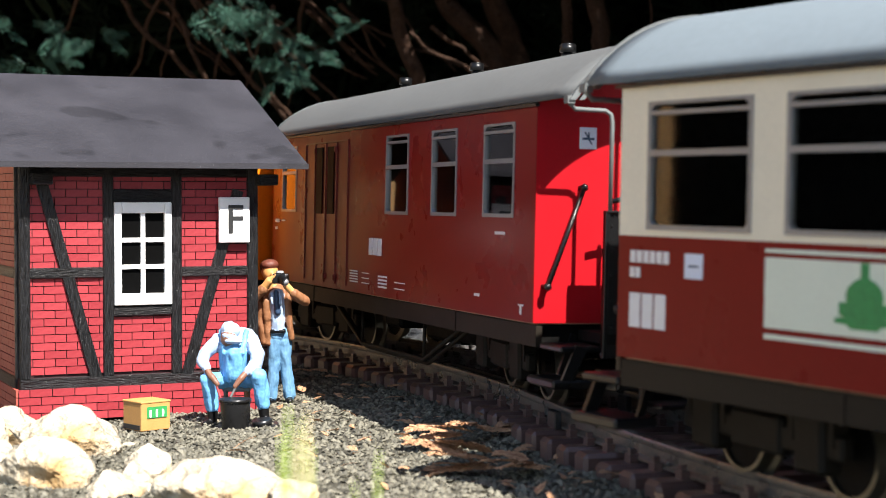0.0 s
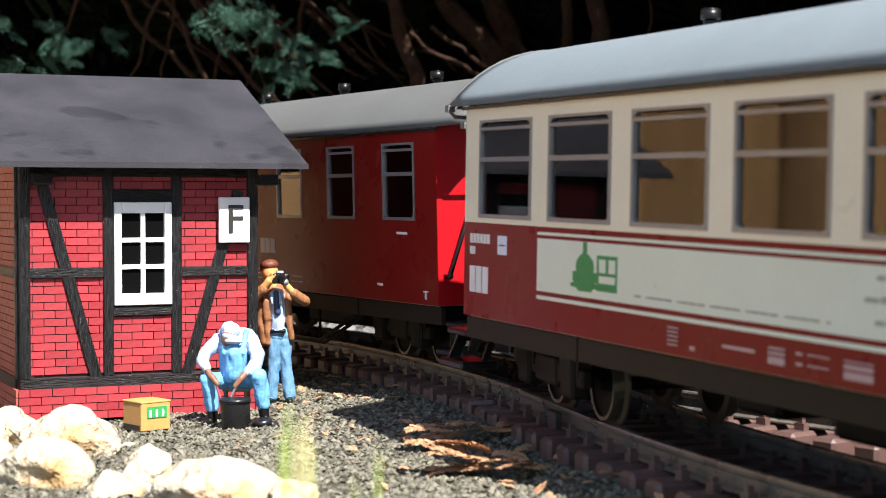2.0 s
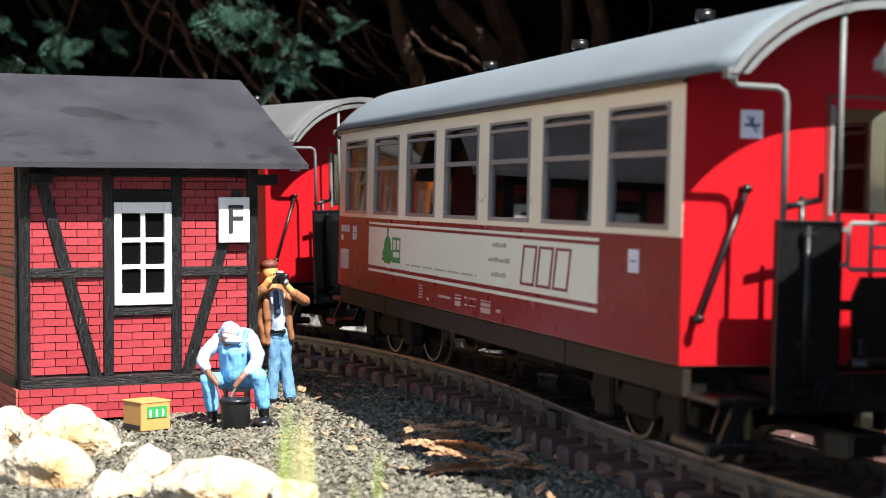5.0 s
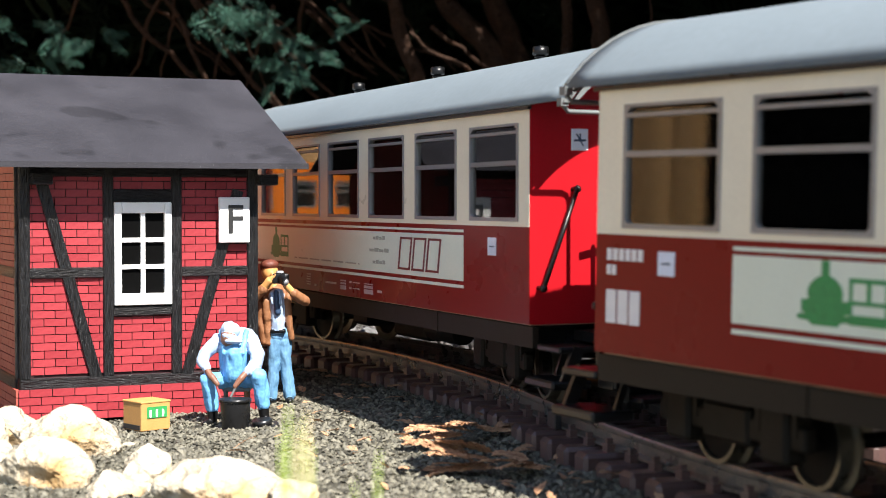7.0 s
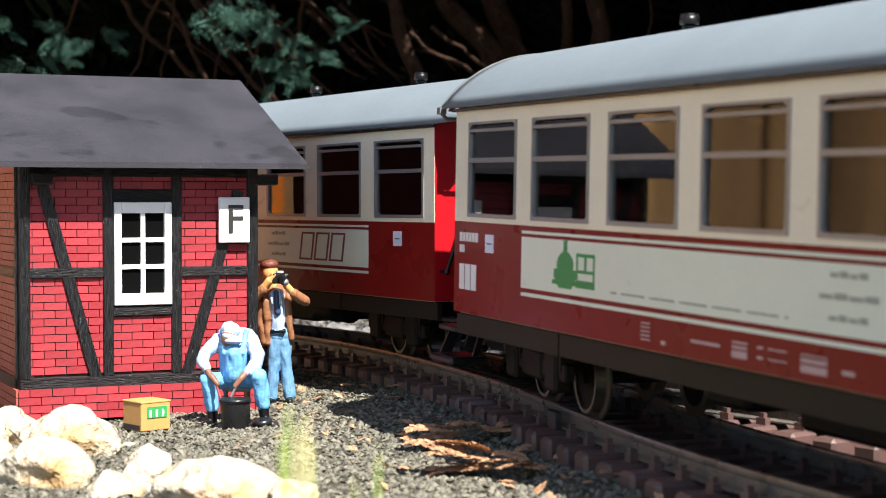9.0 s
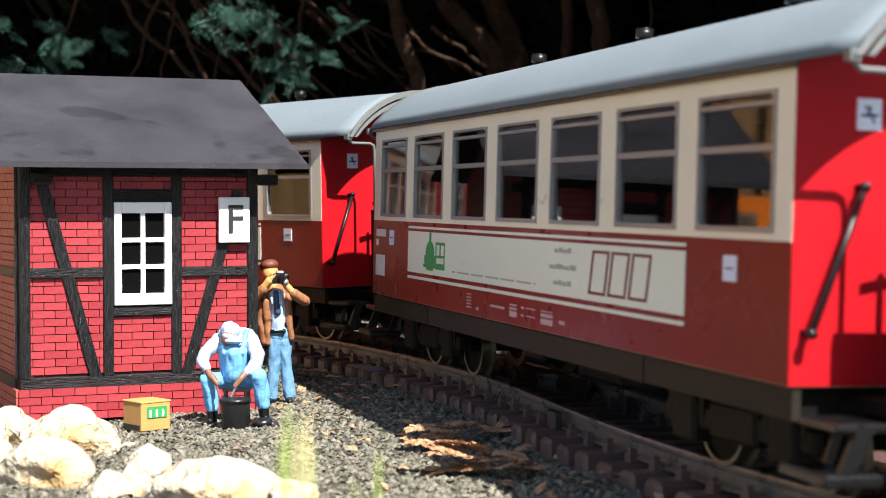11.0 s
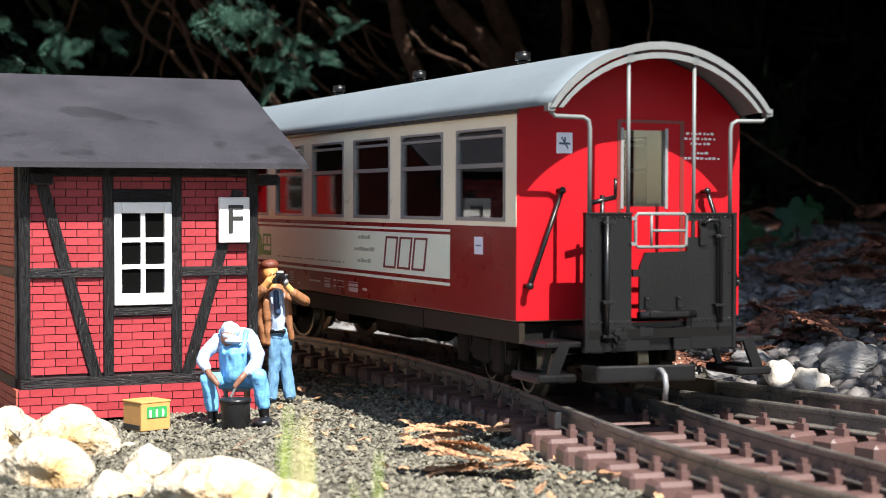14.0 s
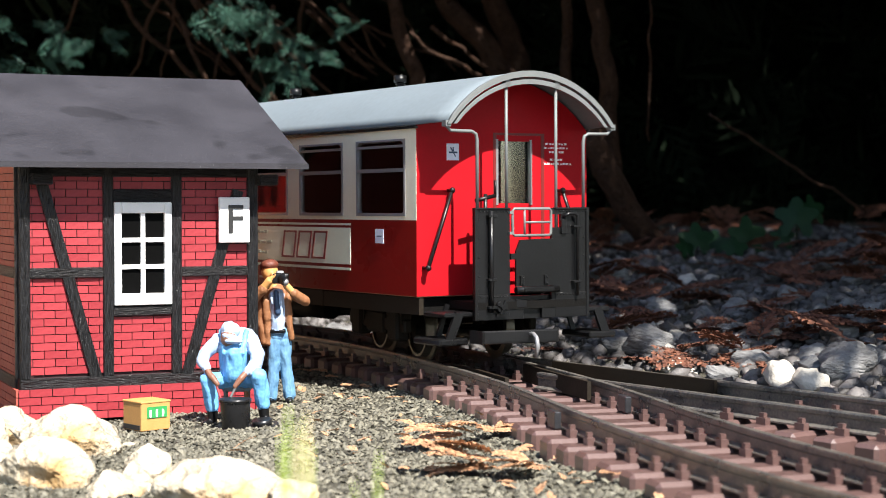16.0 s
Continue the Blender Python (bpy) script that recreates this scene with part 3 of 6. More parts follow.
def arc_pts(half, z_edge, rise, n=18):
    R = (half * half + rise * rise) / (2 * rise)
    a = math.asin(half / R)
    return [(R * math.sin(a - 2 * a * k / n), z_edge + rise - R + R * math.cos(a - 2 * a * k / n)) for k in range(n + 1)]

def arc_shell(bm, xa, xb, half, z_edge, rise, thick, mi=0):
    outer = arc_pts(half, z_edge, rise)
    inner = arc_pts(half - thick * 0.8, z_edge, rise - thick)
    loops = []
    for x in (xa, xb):
        loops.append([bm.verts.new((x * U, y * U, (ZB + z) * U)) for y, z in outer + inner[::-1]])
    n = len(loops[0])
    for i in range(n):
        j = (i + 1) % n
        f = bm.faces.new((loops[0][i], loops[0][j], loops[1][j], loops[1][i])); f.material_index = mi
        f.smooth = True
    k = len(outer)
    for lp in loops:
        for i in range(k - 1):
            bm.faces.new((lp[i], lp[i + 1], lp[n - 2 - i], lp[n - 1 - i])).material_index = mi

def roof_loft(bm, stations, thick):
    """A curved sheet through stations (x, half width, edge height, rise)."""
    loops = []
    for x, half, z_edge, rise in stations:
        ring = arc_pts(half, z_edge, rise) + arc_pts(half - thick * 0.8, z_edge, rise - thick)[::-1]
        loops.append([bm.verts.new((x * U, y * U, (ZB + z) * U)) for y, z in ring])
    n = len(loops[0])
    for a, b in zip(loops, loops[1:]):
        for i in range(n):
            j = (i + 1) % n
            bm.faces.new((a[i], a[j], b[j], b[i])).smooth = i not in (n // 2 - 1, n - 1)
    for lp in (loops[0], loops[-1]):
        for i in range(n // 2 - 1):
            bm.faces.new((lp[i], lp[i + 1], lp[n - 2 - i], lp[n - 1 - i]))

def holed_panel(bm, us, vs, holes, place, mi=0):
    """One connected slab over the grid us x vs, less the cells whose middle lies in a hole; place(u, v, side) gives the two faces."""
    us, vs = sorted(set(us)), sorted(set(vs))
    solid = {}
    for i in range(len(us) - 1):
        for j in range(len(vs) - 1):
            uc, vc = (us[i] + us[i + 1]) / 2, (vs[j] + vs[j + 1]) / 2
            solid[i, j] = not any(a < uc < b and c < vc < d for a, b, c, d in holes)
    made = {}
    def V(i, j, k):
        if (i, j, k) not in made:
            made[i, j, k] = bm.verts.new(place(us[i], vs[j], k))
        return made[i, j, k]
    for (i, j), on in solid.items():
        if not on:
            continue
        q = [(i, j), (i + 1, j), (i + 1, j + 1), (i, j + 1)]
        for k in (0, 1):
            bm.faces.new([V(a, b, k) for a, b in (q if k == 0 else q[::-1])]).material_index = mi
        for (a, b), (c, d), nb in ((q[0], q[1], (i, j - 1)), (q[1], q[2], (i + 1, j)), (q[2], q[3], (i, j + 1)), (q[3], q[0], (i - 1, j))):
            if not solid.get(nb, False):
                bm.faces.new((V(a, b, 1), V(c, d, 1), V(c, d, 0), V(a, b, 0))).material_index = mi

def bogie(parent, x, wheel_list):
    bm = B()
    for y in (-0.42, 0.42):
        ub(bm, -0.5, 0.5, y - 0.025, y + 0.025, -0.245, -0.16, bevel=0.01)
        for w in (-0.33, 0.33):
            ub(bm, w - 0.085, w + 0.085, y - 0.045, y + 0.045, -0.30, -0.10, bevel=0.015)
            ub(bm, w - 0.13, w - 0.1, y - 0.03, y + 0.03, -0.2, -0.08)
            ub(bm, w + 0.1, w + 0.13, y - 0.03, y + 0.03, -0.2, -0.08)
        ub(bm, -0.16, 0.16, y - 0.035, y + 0.035, -0.27, -0.13, bevel=0.015)
    ub(bm, -0.12, 0.12, -0.4, 0.4, -0.22, -0.12)
    b = part("bogie", bm, M["bogie"], parent, "dark umber plastic bogie frame")
    b.location = (x * U, 0, 0)
    # coupling tray and hook, turning with the bogie
    sg, e = (1 if x > 0 else -1), 1.22
    bm = B()
    def cx(d0, d1, *r, **k):
        p, q = sorted((sg * d0, sg * d1))
        ub(bm, p, q, *r, **k)
    cx(e - 0.19, e, -0.24, 0.24, -0.262, -0.242, bevel=0.006)
    cx(e - 0.025, e, -0.24, 0.24, -0.262, -0.185, bevel=0.008)
    for q in (-1, 1):
        obox(bm, (sg * (e - 0.012) * U, q * 0.235 * U, (ZB - 0.224) * U), (sg * (e - 0.11) * U, q * 0.27 * U, (ZB - 0.224) * U), 0.02 * U, 0.076 * U)
    cx(0.3, e - 0.1, -0.06, 0.06, -0.27, -0.225)
    cx(e - 0.15, e - 0.04, -0.08, 0.06, -0.235, -0.205, bevel=0.006)
    part("coupling_plate", bm, M["black"], b, "black tray-shaped coupling plate")
    bm = B(); ut(bm, [(sg * (e - 0.06), -0.06, -0.215), (sg * (e + 0.03), -0.06, -0.205), (sg * (e + 0.075), -0.06, -0.225), (sg * (e + 0.09), -0.06, -0.27), (sg * (e + 0.075), -0.06, -0.335)], 0.013)
    part("coupling_hook", bm, M["silver"], b, "bright metal coupling hook")
    for w in (-0.33, 0.33):
        bm = B()
        r = 0.162
        disc(bm, (0, 0, 0), (0, 1, 0), 0.03 * U, 0.62 * U, 8, 0)
        for sgn in (-1, 1):
            y = 0.262 * sgn
            disc(bm, (0, y * U, 0), (0, 1, 0), (r - 0.014) * U, 0.04 * U, 24, 0)
            # tyre with flange, as a turned section
            sec = [(r - 0.016, -0.035), (r - 0.016, 0.035), (r, 0.035), (r + 0.004, -0.015), (r + 0.03, -0.022), (r + 0.03, -0.035)]
            rings = []
            for k in range(28):
                a = k * 2 * math.pi / 28
                rings.append([bm.verts.new((q * U * math.cos(a), (y + sgn * o) * U, q * U * math.sin(a))) for q, o in sec])
            for k in range(28):
                p0, p1 = rings[k], rings[(k + 1) % 28]
                for i in range(len(sec)):
                    j = (i + 1) % len(sec)
                    f = bm.faces.new((p0[i], p0[j], p1[j], p1[i])); f.material_index = 1
        ws = part("wheelset", bm, [M["dark"], M["wheel"]], b, "dark wheelset with bright steel tyres")
        ws.location = (w * U, 0, r * U)
        wheel_list.append((ws, w))
    return b

def coach_end(parent, xe, sg, endmat):
    """The open platform at one end; sg = -1 at the rear, +1 at the front."""
    def X(d):
        return xe + sg * d
    def bx(bm, d0, d1, *r, **k):
        a, b = sorted((X(d0), X(d1)))
        ub(bm, a, b, *r, **k)
    # end wall with a door window
    bm = B()
    m = -sg
    dy0, dy1 = sorted((m * 0.054, m * -0.196))
    arc = arc_pts(0.622, 0.995, 0.295)
    def wall_at(u, v, k):
        z = v if v <= 1.0 else float(np.interp(-u, [-p[0] for p in arc], [p[1] for p in arc]))
        return ((xe + sg * (-0.018, 0.003)[k]) * U, u * U, (ZB + z) * U)
    holed_panel(bm, [dy0, dy1] + [-0.622 + 0.07775 * k for k in range(17)], [0, 0.545, 0.92, 0.99, 1.3], [(dy0, dy1, 0.545, 0.92)], wall_at)
    part("end_wall", bm, endmat, parent, "bright red end wall")
    bm = B()
    q0, q1 = sorted((m * 0.069, m * -0.285))
    holed_panel(bm, [q0 - 0.012, q0 + 0.012, q1 - 0.012, q1 + 0.012], [-0.02, 0.955, 0.97], [(q0 + 0.012, q1 - 0.012, -0.02, 0.955)], lambda u, v, k: (X((0.0, 0.006)[k]) * U, u * U, (ZB + v) * U))
    door = part("door", bm, M["stripe"], parent, "dark door outline")
    bm = B(); bx(bm, -0.012, -0.010, dy0, dy1, 0.545, 0.92)
    p = part("pane", bm, M["glass"], door); p.visible_shadow = False
    bm = B()
    for y in (dy0, dy1):
        bx(bm, -0.02, 0.008, y - 0.008, y + 0.008, 0.535, 0.93)
    part("window_frame", bm, M["silver"], door, "grey metal window frame")
    # platform floor, gate panels
    part("platform", boxes_u(sorted((X(0), X(0.30))), [(-0.395, 0.395, -0.075, -0.03)]), M["dark"], parent, "dark end platform")
    def panel(y0, y1, z0, z1, notch):
        bm = B()
        ys, zs = [y0, y1] + [q for n in notch for q in n[:2]], [z0, z1] + [q for n in notch for q in n[2:]]
        holed_panel(bm, ys, zs, notch, lambda u, v, k: (X((0.277, 0.295)[k]) * U, u * U, (ZB + v) * U))
        return bm
    def rivets(bm, y0, y1, z, n, d=0.297):
        for k in range(n):
            ball(bm, (X(d) * U, (y0 + (y1 - y0) * k / (n - 1)) * U, (ZB + z) * U), 0.0055 * U, sub=1)
    for y0, y1 in ((0.163, 0.413), (-0.413, -0.160)):
        out = y1 if y0 > 0 else y0
        notch = [] if y0 > 0 else [(-0.207, -0.14, 0.40, 0.478)]
        bm = panel(y0, y1, -0.136, 0.516, notch)
        bx(bm, 0.277, 0.306, *sorted((out, out - 0.02 * (1 if y0 > 0 else -1))), -0.136, 0.513, bevel=0.003)
        bx(bm, 0.27, 0.308, y0, y1, 0.507, 0.519, bevel=0.003)
        bx(bm, 0.294, 0.299, y0 + 0.004, y1 - 0.004, -0.134, 0.012, bevel=0.002)
        rivets(bm, y0 + 0.02, y1 - 0.02, 0.0, 10, 0.299)
        rivets(bm, y0 + 0.02, y1 - 0.02, 0.496, 10)
        for k in range(6):
            ball(bm, (X(0.296) * U, (out - 0.034 * (1 if y0 > 0 else -1)) * U, (ZB - 0.1 + k * 0.11) * U), 0.005 * U, sub=1)
        part("gate_panel", bm, M["black"], parent, "black riveted platform panel with folded edges")
        bm = B()
        if y0 > 0:
            yc = 0.308
            ut(bm, [(X(0.318), yc, 0.50), (X(0.318), yc, -0.09)], 0.013)
            for z in (0.47, 0.10, -0.06):
                bx(bm, 0.295, 0.33, yc - 0.035, yc + 0.022, z - 0.008, z + 0.008, bevel=0.002)
        else:
            yc = -0.315
            ut(bm, [(X(0.3), -0.225, 0.46), (X(0.32), -0.228, 0.472), (X(0.32), -0.25, 0.482), (X(0.32), -0.295, 0.482), (X(0.32), -0.312, 0.47), (X(0.318), yc, 0.44), (X(0.318), yc, -0.01)], 0.010)
            for z in (0.405, 0.075):
                bx(bm, 0.295, 0.328, yc - 0.033, yc + 0.033, z - 0.007, z + 0.007, bevel=0.002)
            bx(bm, 0.295, 0.31, -0.245, -0.205, 0.36, 0.45, bevel=0.003)
        part("gate_rod", bm, M["black"], parent, "black upright rod held by small clamps")
    bm = B()
    disc(bm, (X(0.312) * U, 0.235 * U, (ZB - 0.06) * U), (1, 0, 0), 0.036 * U, 0.03 * U, 14)
    disc(bm, (X(0.325) * U, 0.235 * U, (ZB - 0.06) * U), (1, 0, 0), 0.016 * U, 0.03 * U, 10)
    for k in range(4):
        an = k * math.pi / 2 + 0.4
        obox(bm, (X(0.33) * U, 0.235 * U, (ZB - 0.06) * U), (X(0.33) * U, (0.235 + 0.045 * math.cos(an)) * U, (ZB - 0.06 + 0.045 * math.sin(an)) * U), 0.01 * U, 0.01 * U)
    bx(bm, 0.295, 0.315, 0.2, 0.27, -0.115, -0.10)
    part("valve", bm, M["black"], parent, "round black air valve")
    # crossing plate with a cut corner, hinge bar and lower plates
    bm = B()
    ring = [(0.123, 0.055), (0.123, 0.262), (0.092, 0.33), (-0.15, 0.335), (-0.155, 0.055)]
    loops = [[bm.verts.new((X(d) * U, y * U, (ZB + z) * U)) for y, z in ring] for d in (0.288, 0.302)]
    for lp in loops:
        bm.faces.new(lp)
    for i in range(len(ring)):
        j = (i + 1) % len(ring)
        bm.faces.new((loops[0][i], loops[0][j], loops[1][j], loops[1][i]))
    for y in (-0.09, 0.085):
        bx(bm, 0.300, 0.316, y - 0.012, y + 0.012, 0.062, 0.12, bevel=0.003)
        for z in (0.072, 0.108):
            ball(bm, (X(0.317) * U, y * U, (ZB + z) * U), 0.006 * U, sub=1)
    bx(bm, 0.283, 0.303, 0.12, 0.16, 0.215, 0.25)
    part("fall_plate", bm, M["black"], parent, "black hinged crossing plate with a cut corner")
    bm = B(); ut(bm, [(X(0.316), 0.135, 0.035), (X(0.316), -0.172, 0.035)], 0.02, 10)
    bx(bm, 0.29, 0.345, -0.13, 0.09, 0.022, 0.05, bevel=0.006)
    part("hinge_bar", bm, M["black"], parent, "worn black hinge bar under the crossing plate")
    bm = B()
    bx(bm, 0.28, 0.296, -0.17, -0.07, -0.136, -0.025, bevel=0.003)
    bx(bm, 0.28, 0.292, 0.06, 0.165, -0.136, -0.02, bevel=0.003)
    bx(bm, 0.292, 0.302, 0.045, 0.12, -0.07, -0.02, bevel=0.003)
    bx(bm, 0.24, 0.272, -0.16, 0.16, -0.136, 0.0)
    part("buffer_beam", bm, M["black"], parent, "black lower plates round the coupling opening")
    bm = B()
    z0, z1, ya, yb = 0.355, 0.512, -0.131, 0.146
    ut(bm, [(X(0.3), ya + 0.012, z0), (X(0.3), ya, z0 + 0.012), (X(0.3), ya, z1 - 0.012), (X(0.3), ya + 0.012, z1), (X(0.3), yb - 0.012, z1), (X(0.3), yb, z1 - 0.012), (X(0.3), yb, z0 + 0.012), (X(0.3), yb - 0.012, z0), (X(0.3), ya + 0.012, z0)], 0.0085)
    ut(bm, [(X(0.3), ya, 0.432), (X(0.3), 0.06, 0.432)], 0.007)
    ut(bm, [(X(0.3), 0.06, z0), (X(0.3), 0.06, z1)], 0.007)
    for z in (0.37, 0.49):
        bx(bm, 0.293, 0.31, 0.145, 0.172, z - 0.008, z + 0.008)
    part("safety_rail", bm, M["steelgrey"], parent, "small grey tubular safety rail")
    # stanchions
    for y in (0.179, -0.179):
        bm = B(); ut(bm, [(X(0.285), y, 1.26), (X(0.285), y, 0.50 if y > 0 else 0.38)], 0.0095)
        ub(bm, X(0.285) - 0.02, X(0.285) + 0.02, y - 0.017, y + 0.017, 1.222, 1.282)
        part("stanchion", bm, M["steelgrey"], parent, "light grey stanchion")
    for s in (1, -1):
        bm = B()
        ut(bm, [(X(0.285), 0.592 * s, 1.01), (X(0.285), 0.590 * s, 0.985), (X(0.285), 0.566 * s, 0.962), (X(0.285), 0.42 * s, 0.96), (X(0.285), 0.392 * s, 0.945), (X(0.285), 0.384 * s, 0.91), (X(0.285), 0.384 * s, 0.50)], 0.0105)
        ub(bm, X(0.285) - 0.022, X(0.285) + 0.022, 0.594 * s - 0.018, 0.594 * s + 0.018, 0.985, 1.02)
        part("stanchion", bm, M["steelgrey"], parent, "light grey cranked stanchion")
        bm = B()
        ut(bm, [(X(0.0), 0.404 * s, 0.622), (X(0.05), 0.404 * s, 0.622), (X(0.06), 0.578 * s, 0.168), (X(0.0), 0.578 * s, 0.168)], 0.0115)
        ball(bm, (X(0.05) * U, 0.404 * s * U, (ZB + 0.622) * U), 0.021 * U, sub=1)
        ball(bm, (X(0.06) * U, 0.578 * s * U, (ZB + 0.168) * U), 0.021 * U, sub=1)
        part("handrail", bm, M["black"], parent, "black slanting grab rail")
        # steps
        bm = B()
        bx(bm, 0.03, 0.27, 0.40 if s > 0 else -0.60, 0.60 if s > 0 else -0.40, -0.115, -0.085, bevel=0.008)
        bx(bm, -0.02, 0.28, 0.44 if s > 0 else -0.64, 0.64 if s > 0 else -0.44, -0.275, -0.235, bevel=0.01)
        obox(bm, (X(0.262) * U, 0.50 * s * U, (ZB - 0.09) * U), (X(0.262) * U, 0.57 * s * U, (ZB - 0.255) * U), 0.022 * U, 0.055 * U)
        obox(bm, (X(0.03) * U, 0.43 * s * U, (ZB - 0.05) * U), (X(0.03) * U, 0.5 * s * U, (ZB - 0.255) * U), 0.016 * U, 0.03 * U)
        part("step", bm, M["black"], parent, "dark double footstep")
    # brake column
    bm = B()
    ut(bm, [(X(0.2), 0.27 * m, 0.3), (X(0.2), 0.27 * m, 0.60)], 0.012)
    ut(bm, [(X(0.2), 0.20 * m, 0.59), (X(0.2), 0.34 * m, 0.56)], 0.012)
    ut(bm, [(X(0.2), 0.20 * m, 0.59), (X(0.2), 0.20 * m, 0.68)], 0.008)
    part("brake_handle", bm, M["black"], parent)
    # notice plate and small print
    bm = B(); bx(bm, 0.001, 0.007, m * -0.37 - 0.043 if sg > 0 else 0.327, (m * -0.37 + 0.043) if sg > 0 else 0.413, 0.80, 0.90, bevel=0.002)
    pl = part("notice_plate", bm, M["bluish"], parent, "small pale notice plate")
    bm = B(); bx(bm, 0.006, 0.009, 0.34, 0.40, 0.842, 0.852); bx(bm, 0.006, 0.009, 0.365, 0.373, 0.852, 0.878)
    obox(bm, (X(0.0075) * U, 0.352 * U, (ZB + 0.822) * U), (X(0.0075) * U, 0.388 * U, (ZB + 0.878) * U), 0.002 * U, 0.007 * U, up=(0, 1, -0.6))
    part("notice_mark", bm, M["navy"], pl)
    bm = B()
    for k, (z, w) in enumerate(((0.902, 0.083), (0.877, 0.092), (0.852, 0.062), (0.806, 0.05), (0.78, 0.118))):
        n = int(w / 0.011)
        for j in range(n):
            q = -0.385 - w + 2 * w * j / n
            bx(bm, 0.001, 0.004, q, q + 2 * w / n - 0.006 * (1 + (j * 5 + k) % 3 % 2), z, z + 0.012 - 0.003 * ((j + k) % 3 == 1))
    tagged(part("small_print", bm, M["white"], parent, "lines of small white print"), kind="stuff")

def boxes_u(xr, rows):
    bm = B()
    for y0, y1, z0, z1 in rows:
        ub(bm, xr[0], xr[1], y0, y1, z0, z1)
    return bm

def side_wall(parent, xa, xb, s, wins, zw0, zw1, uppermat, lowermat, z_split):
    y0, y1 = (0.602, 0.624) if s > 0 else (-0.624, -0.602)
    part("lower_side", boxes_u((xa, xb), [(y0, y1, 0, z_split)]), lowermat, parent, "dark red lower side panel")
    bm = B()
    holed_panel(bm, [xa, xb] + [u for w in wins for u in w], [z_split, zw0, zw1, 1.0], [(a, b, zw0, zw1) for a, b in wins],
                lambda u, v, k: (u * U, (y0, y1)[k] * U, (ZB + v) * U))
    part("upper_side", bm, uppermat, parent, "upper side panel with window openings")
    for a, b in wins:
        bm = B()
        t, o0, o1 = 0.014, (0.598 if s > 0 else -0.629), (0.629 if s > 0 else -0.598)
        zm = zw0 + (zw1 - zw0) * 0.60
        holed_panel(bm, [a - 0.004, a + t, b - t, b + 0.004], [zw0 - 0.004, zw0 + t, zm - 0.011, zm + 0.011, zw1 - 0.045, zw1 - 0.03, zw1 - t + 0.006, zw1 + 0.004],
                    [(a + t, b - t, zw0 + t, zm - 0.011), (a + t, b - t, zm + 0.011, zw1 - 0.045), (a + t, b - t, zw1 - 0.03, zw1 - t + 0.006)],
                    lambda u, v, k: (u * U, (o0, o1)[k] * U, (ZB + v) * U))
        for u, du in ((a + t * 0.5, 1), (b - t * 0.5, -1)):
            for v, dv in ((zw0 + t * 0.5, 1), (zw1 - t * 0.5, -1)):
                tri = [(u, v), (u + du * 0.034, v), (u + du * 0.014, v + dv * 0.014), (u, v + dv * 0.034)]
                q = [[bm.verts.new((p[0] * U, yy * U, (ZB + p[1]) * U)) for p in tri] for yy in (o0 + 0.001, o1 - 0.001)]
                for lp in q:
                    bm.faces.new(lp)
                for i in range(4):
                    bm.faces.new((q[0][i], q[0][(i + 1) % 4], q[1][(i + 1) % 4], q[1][i]))
        w = part("window", bm, M["silver"], parent, "silver framed sliding coach window")
        yc = 0.612 * s
        bm = B(); ub(bm, a + t, b - t, yc - 0.002, yc + 0.002, zw0 + t, zw1 - t)
        p = part("pane", bm, M["glass"], w, "reflecting clear window pane"); p.visible_shadow = False

def bars(parent, name, label, material, s, rows):
    bm = B()
    y0, y1 = (0.6245, 0.6275) if s > 0 else (-0.6275, -0.6245)
    for x0, x1, z0, z1 in rows:
        ub(bm, x0, x1, y0, y1, z0, z1)
    ob = part(name, bm, material, parent, label)
    return tagged(ob, kind="stuff") if name in ("small_print", "number_bar") else ob

